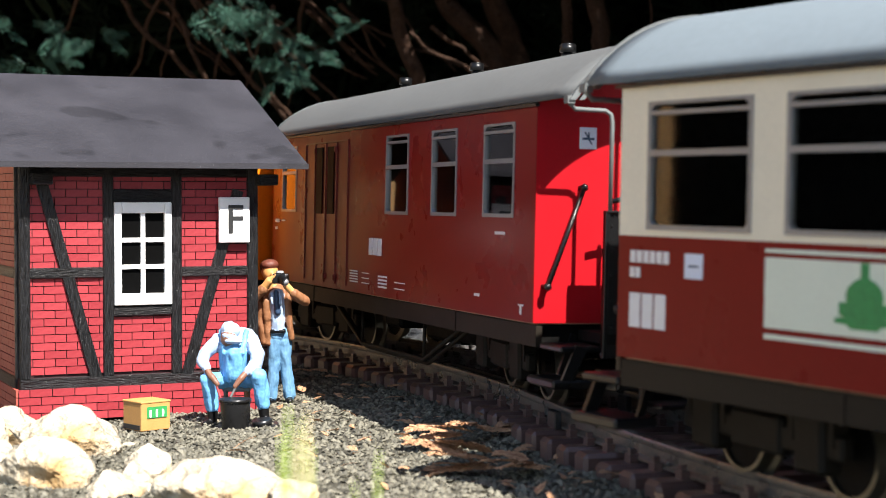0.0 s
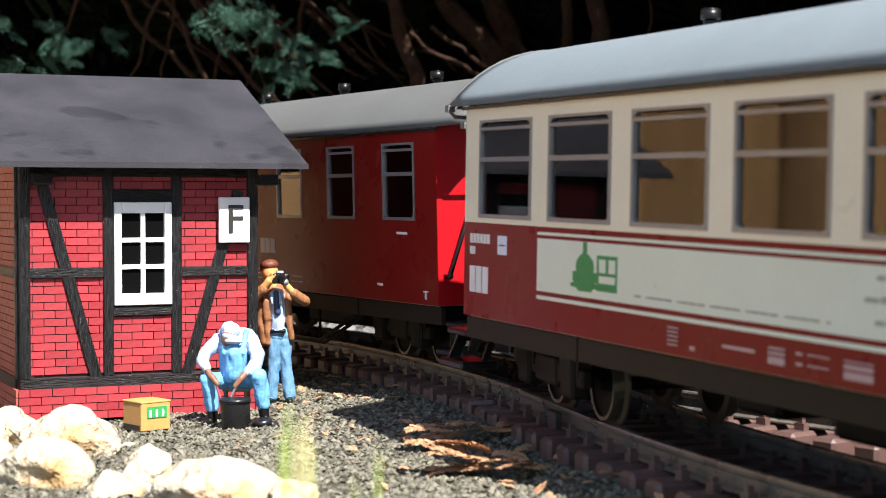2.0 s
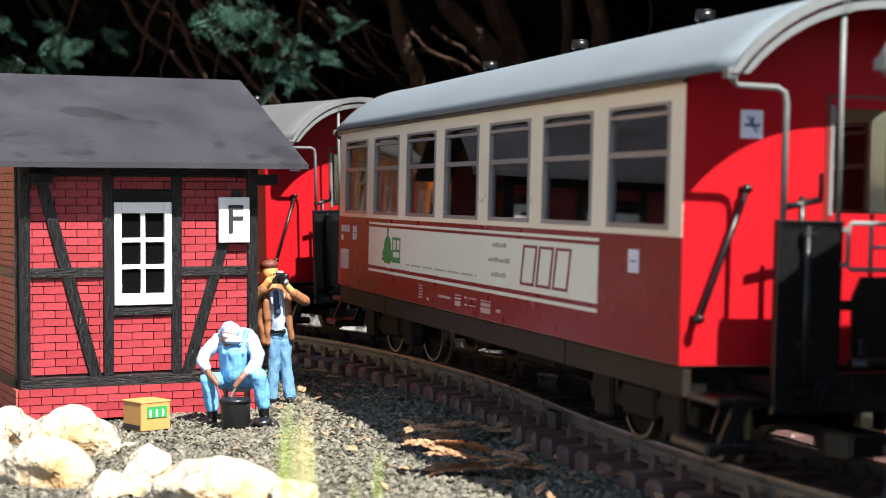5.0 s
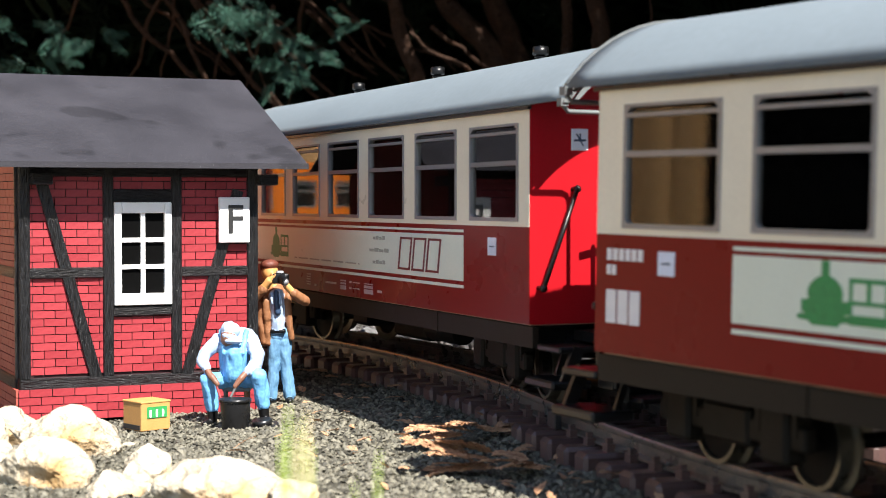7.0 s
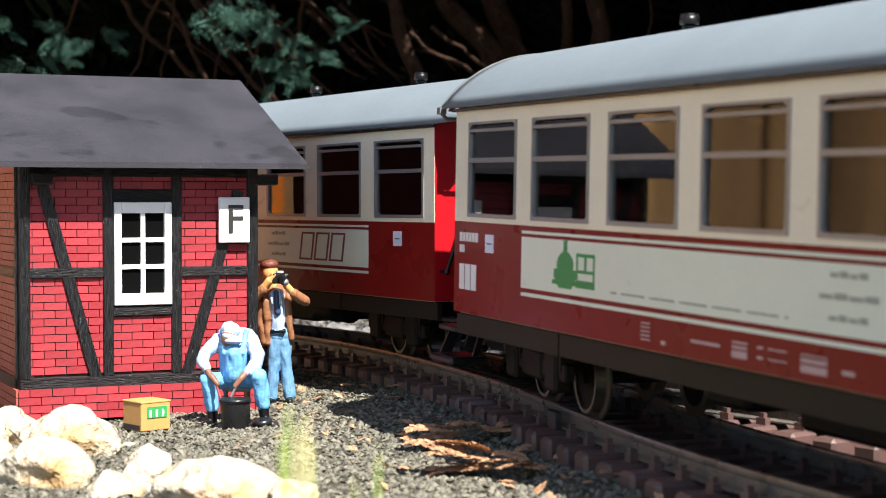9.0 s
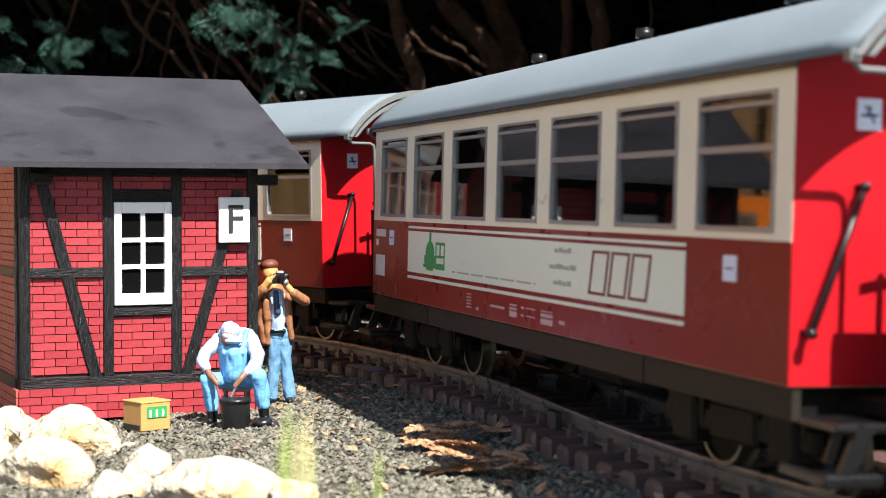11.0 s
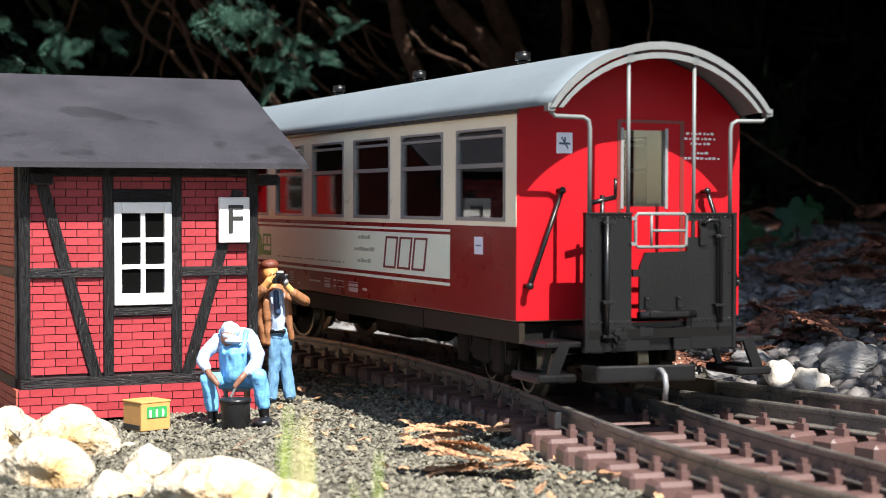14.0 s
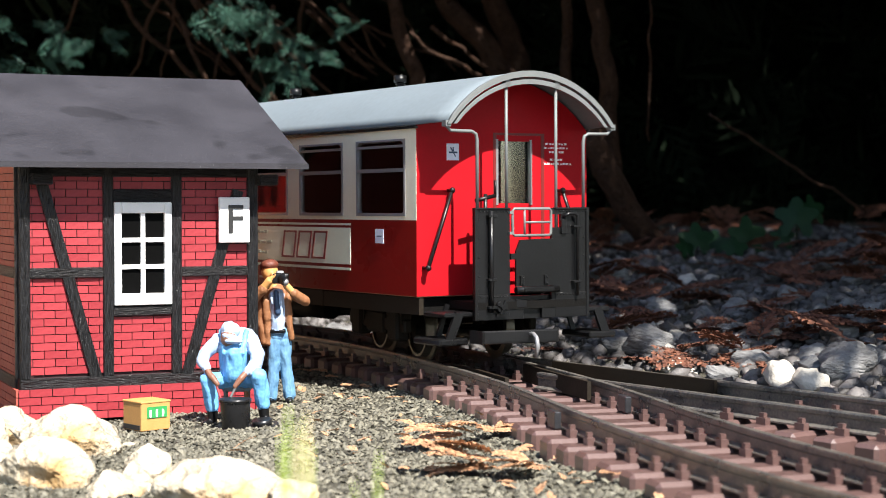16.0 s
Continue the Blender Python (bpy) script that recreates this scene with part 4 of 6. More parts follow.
def common_body(ob, xa, xb, roofmat, endmat):
    bm = B()
    roof_loft(bm, [(xa - 0.293, 0.600, 1.012, 0.302), (xa - 0.14, 0.626, 1.009, 0.308), (xa, 0.644, 1.004, 0.312), (xb, 0.644, 1.004, 0.312), (xb + 0.14, 0.626, 1.009, 0.308), (xb + 0.293, 0.600, 1.012, 0.302)], 0.018)
    roof = part("roof", bm, roofmat, ob, "smooth grey barrel roof, narrowing over the platforms")
    for xe, sg in ((xa, -1), (xb, 1)):
        x = xe + sg * 0.293
        bm = B(); arc_shell(bm, *sorted((x, x + sg * 0.022)), 0.606, 1.0, 0.324, 0.036)
        part("roof_rim", bm, M["steelgrey"], roof, "pale grey roof rim")
        bm = B(); arc_shell(bm, *sorted((x - sg * 0.012, x + sg * 0.012)), 0.556, 1.002, 0.272, 0.028)
        part("roof_rim", bm, M["steelgrey"], roof, "pale grey inner roof hoop")
    # White inner lining, added to bounce light into the dark coach.
    bm = B(); arc_shell(bm, xa + 0.03, xb - 0.03, 0.598, 0.99, 0.285, 0.01)
    part("bounce_lining", bm, M["whitep"], ob, "white lining added under the roof to bounce light inside")
    for k in range(3):
        x = (xa + xb) / 2 + (k - 1) * 1.52 * (xb - xa) / 5.5
        bm = B()
        ut(bm, [(x, 0, 1.28), (x, 0, 1.35)], 0.026, 14)
        for za, zb, rv in ((1.335, 1.342, 0.034), (1.35, 1.39, 0.043), (1.39, 1.396, 0.038)):
            ut(bm, [(x, 0, za), (x, 0, zb)], rv, 16)
        part("roof_vent", bm, M["black"], ob, "dark round roof ventilator")
    # thin black strip along each side, just below the roof edge
    for y0, y1 in ((0.622, 0.642), (-0.642, -0.622)):
        part("gutter", boxes_u((xa - 0.02, xb + 0.02), [(y0, y1, 0.985, 0.999)]), M["black"], ob, "thin black strip under the roof edge")
    for x0, x1 in ((xa + 0.045, xa + 0.055), (xb - 0.055, xb - 0.045)):
        bm = B()
        holed_panel(bm, [-0.597, -0.196, 0.196, 0.597], [0.016, 0.53, 0.94, 1.0], [(-0.196, 0.196, 0.53, 0.94)], lambda u, v, k: ((x0, x1)[k] * U, u * U, (ZB + v) * U))
        part("end_lining", bm, M["inner"], ob, "tan inner lining round the end door window")
    part("floor", boxes_u((xa + 0.03, xb - 0.03), [(-0.6, 0.6, -0.008, 0.015)]), M["inner"], ob, "tan coach floor")
    for s in (1, -1):
        y0, y1 = (0.575, 0.605) if s > 0 else (-0.605, -0.575)
        bm = B()
        ub(bm, xa + 0.002, xb - 0.002, y0, y1, -0.11, -0.012)
        for f in (0.22, 0.78):
            x = xa + (xb - xa) * f
            ub(bm, x - 0.012, x + 0.012, y0 - 0.004, y1 + 0.004, -0.113, -0.008)
        part("sole_bar", bm, M["frame"], ob, "umber sole bar under the side")
    bm = B()
    ub(bm, xa + 0.05, xb - 0.05, -0.56, 0.56, -0.10, -0.02)
    mid = (xa + xb) / 2
    ub(bm, mid - 0.35, mid + 0.25, -0.35, 0.2, -0.27, -0.10, bevel=0.02)
    ub(bm, mid + 0.45, mid + 0.75, -0.1, 0.3, -0.23, -0.10, bevel=0.02)
    ut(bm, [(mid - 0.9, 0.2, -0.18), (mid - 0.45, 0.2, -0.18)], 0.07, 12)
    ut(bm, [(xa + 0.5, 0.0, -0.2), (xb - 0.5, 0.0, -0.2)], 0.02, 8)
    part("underframe", bm, M["dark"], ob, "dark underframe with brake gear")
    coach_end(ob, xa, -1, endmat)
    coach_end(ob, xb, 1, endmat)

def seats(ob, xa, xb, n):
    for k in range(n):
        x = xa + (k + 0.5) * (xb - xa) / n
        for y0, y1 in ((0.2, 0.56), (-0.56, -0.2)):
            bm = B()
            ub(bm, x - 0.02, x + 0.02, y0, y1, 0.1, 0.56, bevel=0.012)
            for d in (-0.15, 0.15):
                ub(bm, x + d - 0.12, x + d + 0.12, y0, y1, 0.2, 0.25, bevel=0.01)
            part("bench", bm, M["seat"], ob, "brown double bench inside the coach")

def passenger_coach():
    ob = thing("passenger_coach", None, None, "cream and dark red model passenger coach with grey roof", "railway coach", group="coaches of the train")
    xa, xb = -2.722, 2.67
    wins = [(xa + 0.1228 + 0.7534 * k, xa + 0.1228 + 0.7534 * k + 0.574) for k in range(7)]
    for s in (1, -1):
        side_wall(ob, xa, xb, s, wins, 0.4745, 0.925, M["cream"], M["red"], 0.447)
        p0, p1 = (xa + 0.778, xa + 4.56) if s > 0 else (-4.56 - xa, -0.778 - xa)
        bars(ob, "side_band", "thin cream line under the windows", M["panel"], s, [(p0, p1, 0.411, 0.424), (p0, p1, 0.130, 0.146)])
        board = bars(ob, "name_board", "long pale board with green and red print", M["panel"], s, [(p0, p1, 0.166, 0.396)])
        # outlined slanting blocks in place of the railway's mark
        yq = 0.6285 * s
        for k in range(3):
            x = p0 + (0.937 - 0.21 * k if s > 0 else 0.52 + 0.21 * k)
            bm = B()
            holed_panel(bm, [0, 0.02, 0.165, 0.185], [0.193, 0.205, 0.36, 0.372], [(0.02, 0.165, 0.205, 0.36)],
                        lambda u, v, q: ((x - s * (u + (v - 0.195) * 0.23)) * U, (yq + s * (-0.0015, 0.001)[q]) * U, (ZB + v) * U))
            part("mark", bm, M["stripe"], board, "large outlined dark red block mark")
        xq = p0 + 1.245 if s > 0 else p0 + 1.3
        for k, z in enumerate((0.345, 0.275, 0.207)):
            w = (0.21, 0.33, 0.22)[k]
            bm = B(); yy = sorted((0.6275 * s, 0.629 * s))
            for j in range(4):
                ub(bm, xq - w / 2 + j * w / 4 + 0.006, xq - w / 2 + (j + 1) * w / 4 - 0.004, yy[0], yy[1], z + 0.004, z + 0.026 - 0.006 * (j % 2))
            tagged(part("print_line", bm, M["ink"], board, "grey line of small print"), kind="stuff")
        bm = B()
        x0 = p0 + 1.585
        for j in range(22):
            ub(bm, x0 + j * 0.0595, x0 + j * 0.0595 + 0.018 + 0.034 * ((j * 7) % 4 > 0), *sorted((0.6275 * s, 0.629 * s)), 0.196, 0.205)
        tagged(part("print_line", bm, M["ink"], board, "grey line of small print"), kind="stuff")
        # green locomotive picture as plain shapes
        lx = p0 + 3.317 if s > 0 else p0 + 0.3
        half = [(0.012, 0.395), (0.012, 0.348), (0.030, 0.338), (0.048, 0.318), (0.055, 0.295), (0.052, 0.272), (0.074, 0.27), (0.074, 0.232), (0.06, 0.226), (0.086, 0.222), (0.086, 0.206), (0.05, 0.203), (0.04, 0.190)]
        ring = half + [(-x, z) for x, z in half[::-1]]
        bm = B()
        loops = [[bm.verts.new(((lx + x * 1.5) * U, q * s * U, (ZB + z) * U)) for x, z in ring] for q in (0.6275, 0.6292)]
        for lp in loops:
            bm.faces.new(lp)
        for i in range(len(ring)):
            j = (i + 1) % len(ring)
            bm.faces.new((loops[0][i], loops[0][j], loops[1][j], loops[1][i]))
        part("picture", bm, M["green"], board, "green steam engine picture")
        bm = B()
        cx = lx - 0.197 * s
        holed_panel(bm, [-0.07, -0.058, -0.008, 0.008, 0.058, 0.07], [0.2, 0.218, 0.232, 0.262, 0.275, 0.33, 0.345], [(-0.058, -0.008, 0.275, 0.33), (0.008, 0.058, 0.275, 0.33), (-0.058, 0.058, 0.232, 0.262)],
                    lambda u, v, q: ((cx + u * 1.25) * U, (0.6275, 0.6292)[q] * s * U, (ZB + v) * U))
        part("picture", bm, M["green"], board, "green railcar picture")
        # white marks on the red
        e = 1 if s > 0 else -1
        f0 = xb - 0.077 if s > 0 else xa + 0.077
        bars(ob, "white_mark", "white block mark near the coach end", M["white"], s, [tuple(sorted((f0 - e * (0.076 * k), f0 - e * (0.076 * k + 0.064)))) + (0.115, 0.24) for k in range(3)])
        bars(ob, "number_bar", "row of small white bars", M["white"], s, [tuple(sorted((f0 - e * (0.04 * k), f0 - e * (0.04 * k + 0.03)))) + (0.35, 0.394) for k in range(6)] + [tuple(sorted((f0, f0 - e * 0.026))) + (0.296, 0.333), tuple(sorted((f0 - e * 0.034, f0 - e * 0.06))) + (0.296, 0.333)])
        for xc in ((xa + 0.422), (xa + 4.94)):
            pl = bars(ob, "notice_plate", "small pale notice plate", M["bluish"], s, [(xc - 0.05, xc + 0.05, 0.305, 0.392)])
            bm = B(); ub(bm, xc - 0.028, xc + 0.028, *sorted((0.6275 * s, 0.629 * s)), 0.345, 0.352)
            part("notice_mark", bm, M["navy"], pl)
        rows = []
        for k in range(5):
            rows.append((xa + 3.63, xa + 3.72, 0.035 + k * 0.016, 0.041 + k * 0.016))
        rows += [(xa + 3.48, xa + 3.52, 0.03, 0.045), (xa + 3.0, xa + 3.25, 0.06, 0.072), (xa + 2.78, xa + 2.9, 0.085, 0.093), (xa + 2.78, xa + 2.9, 0.035, 0.06), (xa + 2.78, xa + 2.9, 0.067, 0.077)]
        rows += [(xa + 2.66, xa + 2.70, 0.08, 0.09), (xa + 2.66, xa + 2.70, 0.045, 0.055), (xa + 2.48, xa + 2.62, 0.083, 0.088), (xa + 2.48, xa + 2.62, 0.048, 0.053), (xa + 2.2, xa + 2.38, 0.085, 0.09), (xa + 2.2, xa + 2.38, 0.03, 0.055), (xa + 2.2, xa + 2.38, 0.062, 0.077), (xa + 2.02, xa + 2.1, 0.045, 0.06)]
        rows = [(xa + 0.30 + 0.834 * (a - xa), xa + 0.30 + 0.834 * (b - xa), c, d) for a, b, c, d in rows]
        if s < 0:
            rows = [(xa + xb - b, xa + xb - a, c, d) for a, b, c, d in rows]
        bars(ob, "small_print", "faded pale bars of small print", M["faded"], s, rows)
    seats(ob, xa + 0.3, xb - 0.3, 7)
    for x in (-1.2, 0.36, 1.92):
        part("partition", boxes_u((x - 0.01, x + 0.01), [(-0.6, -0.12, 0.02, 1.02)]), M["seat"], ob, "brown inner partition")
        part("partition", boxes_u((x - 0.01, x + 0.01), [(0.12, 0.59, 0.02, 1.02)]), M["seat"], ob, "brown inner partition")
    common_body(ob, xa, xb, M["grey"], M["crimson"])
    return ob

def baggage_coach():
    ob = thing("baggage_coach", None, None, "dark red model baggage coach with warm grey roof", "railway coach", group="coaches of the train")
    xa, xb = -2.722, 2.09
    wins = [(xa + 0.257, xa + 0.65), (xa + 1.03, xa + 1.41), (xa + 1.80, xa + 2.195), (xa + 4.18, xa + 4.55)]
    for s in (1, -1):
        side_wall(ob, xa, xb, s, wins, 0.481, 0.924, M["red"], M["red"], 0.447)
        y0, y1 = (0.622, 0.632) if s > 0 else (-0.632, -0.622)
        bm = B()
        edges = [xa + q for q in (2.95, 3.2, 3.446, 3.70, 3.93)]
        holed_panel(bm, [q + o for q in edges for o in (-0.006, 0.006)], [0.03, 0.925, 0.935], [(p + 0.006, q - 0.006, 0.03, 0.925) for p, q in zip(edges, edges[1:])],
                    lambda u, v, k: (u * U, (y0, y1)[k] * U, (ZB + v) * U))
        d = part("door", bm, M["stripe"], ob, "dark red double loading door")
        for a in (3.255, 3.515):
            bm = B(); ub(bm, xa + a, xa + a + 0.14, y0, y1, 0.47, 0.90)
            part("door_window", bm, M["darkpane"], d, "narrow dark door window")
        for a, z in ((3.18, 0.05), (3.41, 0.05), (3.18, 0.86), (3.66, 0.86)):
            bm = B(); ub(bm, xa + a, xa + a + 0.04, y0, y1 + 0.012 if s > 0 else y1, z, z + 0.04, bevel=0.006)
            part("handle", bm, M["stripe"], d)
        f = xa + 2.42
        bars(ob, "white_mark", "white block mark on the red side", M["white"], s, [(f - 0.085 * k, f - 0.085 * k + 0.072, 0.235, 0.335) for k in range(3)])
        bars(ob, "small_print", "rows of small white bars", M["white"], s,
             [(f + 0.29, f + 0.45, 0.06 + 0.016 * k, 0.068 + 0.016 * k) for k in range(5)] + [(f + 0.06, f + 0.2, 0.06 + 0.03 * k, 0.066 + 0.03 * k) for k in range(3)] +
             [(f - 0.28, f - 0.12, 0.05 + 0.02 * k, 0.06 + 0.02 * k) for k in range(4)] + [(f - 0.6, f - 0.42, 0.055, 0.061), (f - 0.6, f - 0.42, 0.09, 0.096)] +
             [(xa + 0.352, xa + 0.482, 0.395, 0.41), (xa + 0.67, xa + 0.74, 0.085, 0.1), (xa + 0.11, xa + 0.17, 0.07, 0.078), (xa + 0.13, xa + 0.15, 0.03, 0.07),
              (xb - 0.2, xb - 0.08, 0.40, 0.425), (xb - 0.36, xb - 0.26, 0.41, 0.42), (xb - 0.14, xb - 0.08, 0.35, 0.37)])
        bm = B()
        mid, y = (xa + xb) / 2, 0.5 * s
        ut(bm, [(mid + 1.2, y, -0.10), (mid + 0.58, y, -0.33), (mid - 0.58, y, -0.33), (mid - 1.2, y, -0.10)], 0.013)
        ut(bm, [(mid + 1.2, y - 0.03, -0.12), (mid + 0.58, y - 0.03, -0.35), (mid - 0.58, y - 0.03, -0.35), (mid - 1.2, y - 0.03, -0.12)], 0.013)
        for d_ in (-0.58, 0.58):
            ut(bm, [(mid + d_, y, -0.10), (mid + d_, y, -0.34)], 0.010)
        part("truss_rod", bm, M["frame"], ob, "umber truss rods under the sole bar")
    seats(ob, xa + 0.2, xa + 2.3, 3)
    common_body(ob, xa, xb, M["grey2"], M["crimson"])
    return ob

def orange_engine():
    """A low engine with flush ends and an orange hood, ahead of the coaches."""
    ob = thing("orange_engine", None, None, "orange model diesel engine leading the train", "locomotive")
    xa, xb = -2.722, 2.2
    wins = [(xa + 0.5 + 0.9 * k, xa + 0.5 + 0.9 * k + 0.5) for k in range(5)]
    for s in (1, -1):
        side_wall(ob, xa, xb, s, wins, 0.5, 0.8, M["orange"], M["orange"], 0.447)
    for x0, x1 in ((xa, xa + 0.02), (xb - 0.02, xb)):
        bm = B(); ub(bm, x0, x1, -0.60, 0.60, 0, 1.0)
        part("end_wall", bm, M["orange"], ob, "plain orange end wall")
    bm = B(); arc_shell(bm, xa - 0.01, xb + 0.01, 0.63, 0.985, 0.05, 0.02)
    part("roof", bm, M["orange"], ob, "shallow orange roof")
    part("sole_bar", boxes_u((xa, xb), [(-0.58, 0.58, -0.11, -0.01)]), M["dark"], ob, "dark sole bar")
    return ob

coach_b = passenger_coach()
wl = []
bogie(coach_b, -1.98, wl); bogie(coach_b, 2.02, wl)
coach_c = copy_thing(coach_b, Matrix.Identity(4))
tagged(coach_c, "cream and dark red model passenger coach, last of the train")
coach_a = baggage_coach()
bogie(coach_a, -1.95, wl); bogie(coach_a, 1.35, wl)
coach_d = orange_engine()
bogie(coach_d, -1.95, wl); bogie(coach_d, 1.43, wl)
TRAIN = [(coach_c, 0.0, (-1.98, 2.02)), (coach_b, 6.63, (-1.98, 2.02)), (coach_a, 13.37, (-1.95, 1.35)), (coach_d, 18.62, (-1.95, 1.43))]

# ---- figurines, each one painted casting ----
def figure(name, origin, scale, px0, py0, limbs, label):
    """limbs: rows (px, py, depth, px, py, depth, r1, r2, material) on the drawing of a casting; balls and boxes are named.
    The limbs are welded into one skin, each face painted like the limb it came from."""
    mats, idx = [], {}
    bm = B()
    def P(a, b, d):
        return ((a - px0) / scale, d, (py0 - b) / scale)
    for row in limbs:
        m = row[-1]
        if m not in idx:
            idx[m] = len(mats); mats.append(M[m])
        if row[0] == "ball":
            _, a, b, d, r, sx, sy, sz, _ = row
            ball(bm, P(a, b, d), r / scale, sx, sy, sz, idx[m], 3)
        elif row[0] == "box":
            _, a0, a1, b0, b1, d0, d1, _ = row
            x0, _, z1 = P(a0, b0, 0); x1, _, z0 = P(a1, b1, 0)
            box(bm, x0, x1, d0, d1, z0, z1, idx[m], bevel=0.0004)
        else:
            a, b, d, a2, b2, d2, r1, r2, _ = row
            limb(bm, P(a, b, d), P(a2, b2, d2), r1 / scale, r2 / scale, idx[m], 14)
    bmesh.ops.recalc_face_normals(bm, faces=bm.faces)
    bm.faces.ensure_lookup_table()
    paint = BVHTree.FromBMesh(bm)
    colour = [f.material_index for f in bm.faces]
    raw = bpy.data.meshes.new(name); bm.to_mesh(raw); bm.free()
    tmp = bpy.data.objects.new(name, raw); scene.collection.objects.link(tmp)
    rm = tmp.modifiers.new("weld", "REMESH"); rm.mode, rm.voxel_size = "VOXEL", 0.00036
    bpy.context.view_layer.update()
    skin = bpy.data.meshes.new_from_object(tmp.evaluated_get(bpy.context.evaluated_depsgraph_get()))
    bpy.data.objects.remove(tmp)
    bm = B(); bm.from_mesh(skin)
    bmesh.ops.smooth_vert(bm, verts=bm.verts, factor=0.5, use_axis_x=True, use_axis_y=True, use_axis_z=True)
    for f in bm.faces:
        hit = paint.find_nearest(f.calc_center_median())
        f.material_index = colour[hit[2]]; f.smooth = True
    cloth = {idx[k] for k in ("jeans", "overall", "tan", "shirt") if k in idx}
    bm.normal_update()
    for v in bm.verts:
        if v.link_faces and v.link_faces[0].material_index in cloth:
            c = v.co
            fold = noise.noise(Vector((c.x * 420, c.y * 420, c.z * 190))) * 0.00055 + noise.noise(c * 900) * 0.0001
            v.co = c + v.normal * fold
    return thing(name, bm, mats, label, "figurine", m=pose(*origin))

mm = 0.001
stand_a = [
    (478, 704, 0, 482, 650, 0, 10, 10.5, "jeans"), (482, 650, 0, 484, 605, 0, 10.5, 14, "jeans"), (509, 702, 1 * mm, 503, 650, 1 * mm, 11.5, 10.5, "jeans"), (503, 650, 1 * mm, 499, 605, 1 * mm, 10.5, 14, "jeans"),
    (484, 594, 0, 499, 594, 1 * mm, 15, 15, "jeans"), ("box", 478, 504, 584, 590, -5.6 * mm, 3 * mm, "black"),
    (474, 712, -5 * mm, 480, 713, 1 * mm, 6, 7, "black"), (512, 711, -6 * mm, 509, 711, 1 * mm, 6, 7, "black"),
]
stand_b = [
    (484, 575, 1.5 * mm, 486, 526, 2 * mm, 20, 23, "tan"), (474, 520, 1 * mm, 504, 519, 2 * mm, 12, 12, "tan"),
    (490, 582, -2.4 * mm, 488, 526, -2.8 * mm, 12, 14, "shirt"),
    (464, 528, -1.5 * mm, 461, 575, -1.5 * mm, 11, 9, "tan"), (461, 575, -1.5 * mm, 466, 606, -2 * mm, 9, 7, "tan"), (471, 560, -3.6 * mm, 473, 608, -3 * mm, 6, 5, "tan"), (470, 535, -4 * mm, 472, 565, -4 * mm, 8, 6.5, "tan"),
    (507, 527, -2 * mm, 510, 570, -2 * mm, 7, 6, "tan"), (510, 570, -2 * mm, 514, 600, -1.5 * mm, 6, 5, "tan"),
    (480, 520, -5.5 * mm, 483, 538, -6.2 * mm, 4, 4, "shirt"), (497, 520, -5 * mm, 494, 538, -6 * mm, 4, 4, "shirt"),
]
stand_c = [
    (488, 516, -6.2 * mm, 489, 530, -6.9 * mm, 3.4, 4.2, "navy"), (489, 530, -6.9 * mm, 491, 553, -6.4 * mm, 4.2, 5.6, "navy"),
    (463, 518, 0, 437, 535, -5 * mm, 11, 10.5, "tan"), (437, 535, -5 * mm, 466, 512, -9 * mm, 10.5, 9, "tan"), (466, 511, -9 * mm, 478, 497, -10 * mm, 6, 7.5, "skin"), (474, 500, -10 * mm, 488, 488, -11 * mm, 6, 4, "skin"),
    (508, 519, 1 * mm, 538, 533, -4 * mm, 10, 9.5, "tan"), (538, 533, -4 * mm, 520, 519, -9 * mm, 9.5, 8, "tan"), (519, 518, -9 * mm, 508, 506, -10 * mm, 6, 6.5, "skin"),
]
stand_d = [
    (481, 514, 0, 479, 500, 0, 8, 8, "skin"),
    ("ball", 476, 483, -1 * mm, 16, 0.9, 1.0, 1.14, "skin"), ("ball", 475, 470, -0.9 * mm, 16.5, 0.98, 1.08, 0.66, "hair"), ("ball", 473, 478, 2.0 * mm, 16, 0.98, 0.9, 1.0, "hair"), ("ball", 463, 474, 2.2 * mm, 9, 0.7, 1.0, 1.2, "hair"), ("ball", 462, 483, 0.2 * mm, 4, 0.6, 1, 1.4, "skin"), ("ball", 482, 487, -5.6 * mm, 3.6, 0.8, 1.3, 1.2, "skin"),
    ("box", 484, 512, 484, 502, -12 * mm, -8.2 * mm, "black"), (502, 494, -12 * mm, 507, 498, -15.5 * mm, 8, 7, "black"), (507, 498, -15.5 * mm, 508, 498.5, -16 * mm, 6.2, 6.2, "silver"), ("box", 490, 503, 479, 484, -11 * mm, -9 * mm, "silver"),
]
figure("standing_figurine", (-0.0848, 0.885, -0.0205), 3385, 495, 718, stand_a + stand_b + stand_c + stand_d, "painted figurine in tan jacket holding a camera")

seat_a = [
    (377, 718, -7 * mm, 370, 668, -10 * mm, 12.5, 13.5, "overall"), (370, 668, -10 * mm, 400, 676, 3 * mm, 13.5, 16, "overall"),
    (467, 713, -7 * mm, 461, 662, -10 * mm, 13, 14.5, "overall"), (461, 662, -10 * mm, 428, 676, 3 * mm, 14.5, 16, "overall"),
    (400, 678, 4 * mm, 428, 678, 4 * mm, 18, 18, "overall"), (412, 668, 3 * mm, 413, 622, -2 * mm, 25, 27, "overall"), (400, 602, 1 * mm, 432, 600, 1 * mm, 21, 21, "shirt"), (410, 640, 2.5 * mm, 412, 612, -0.5 * mm, 26, 28, "shirt"),
]
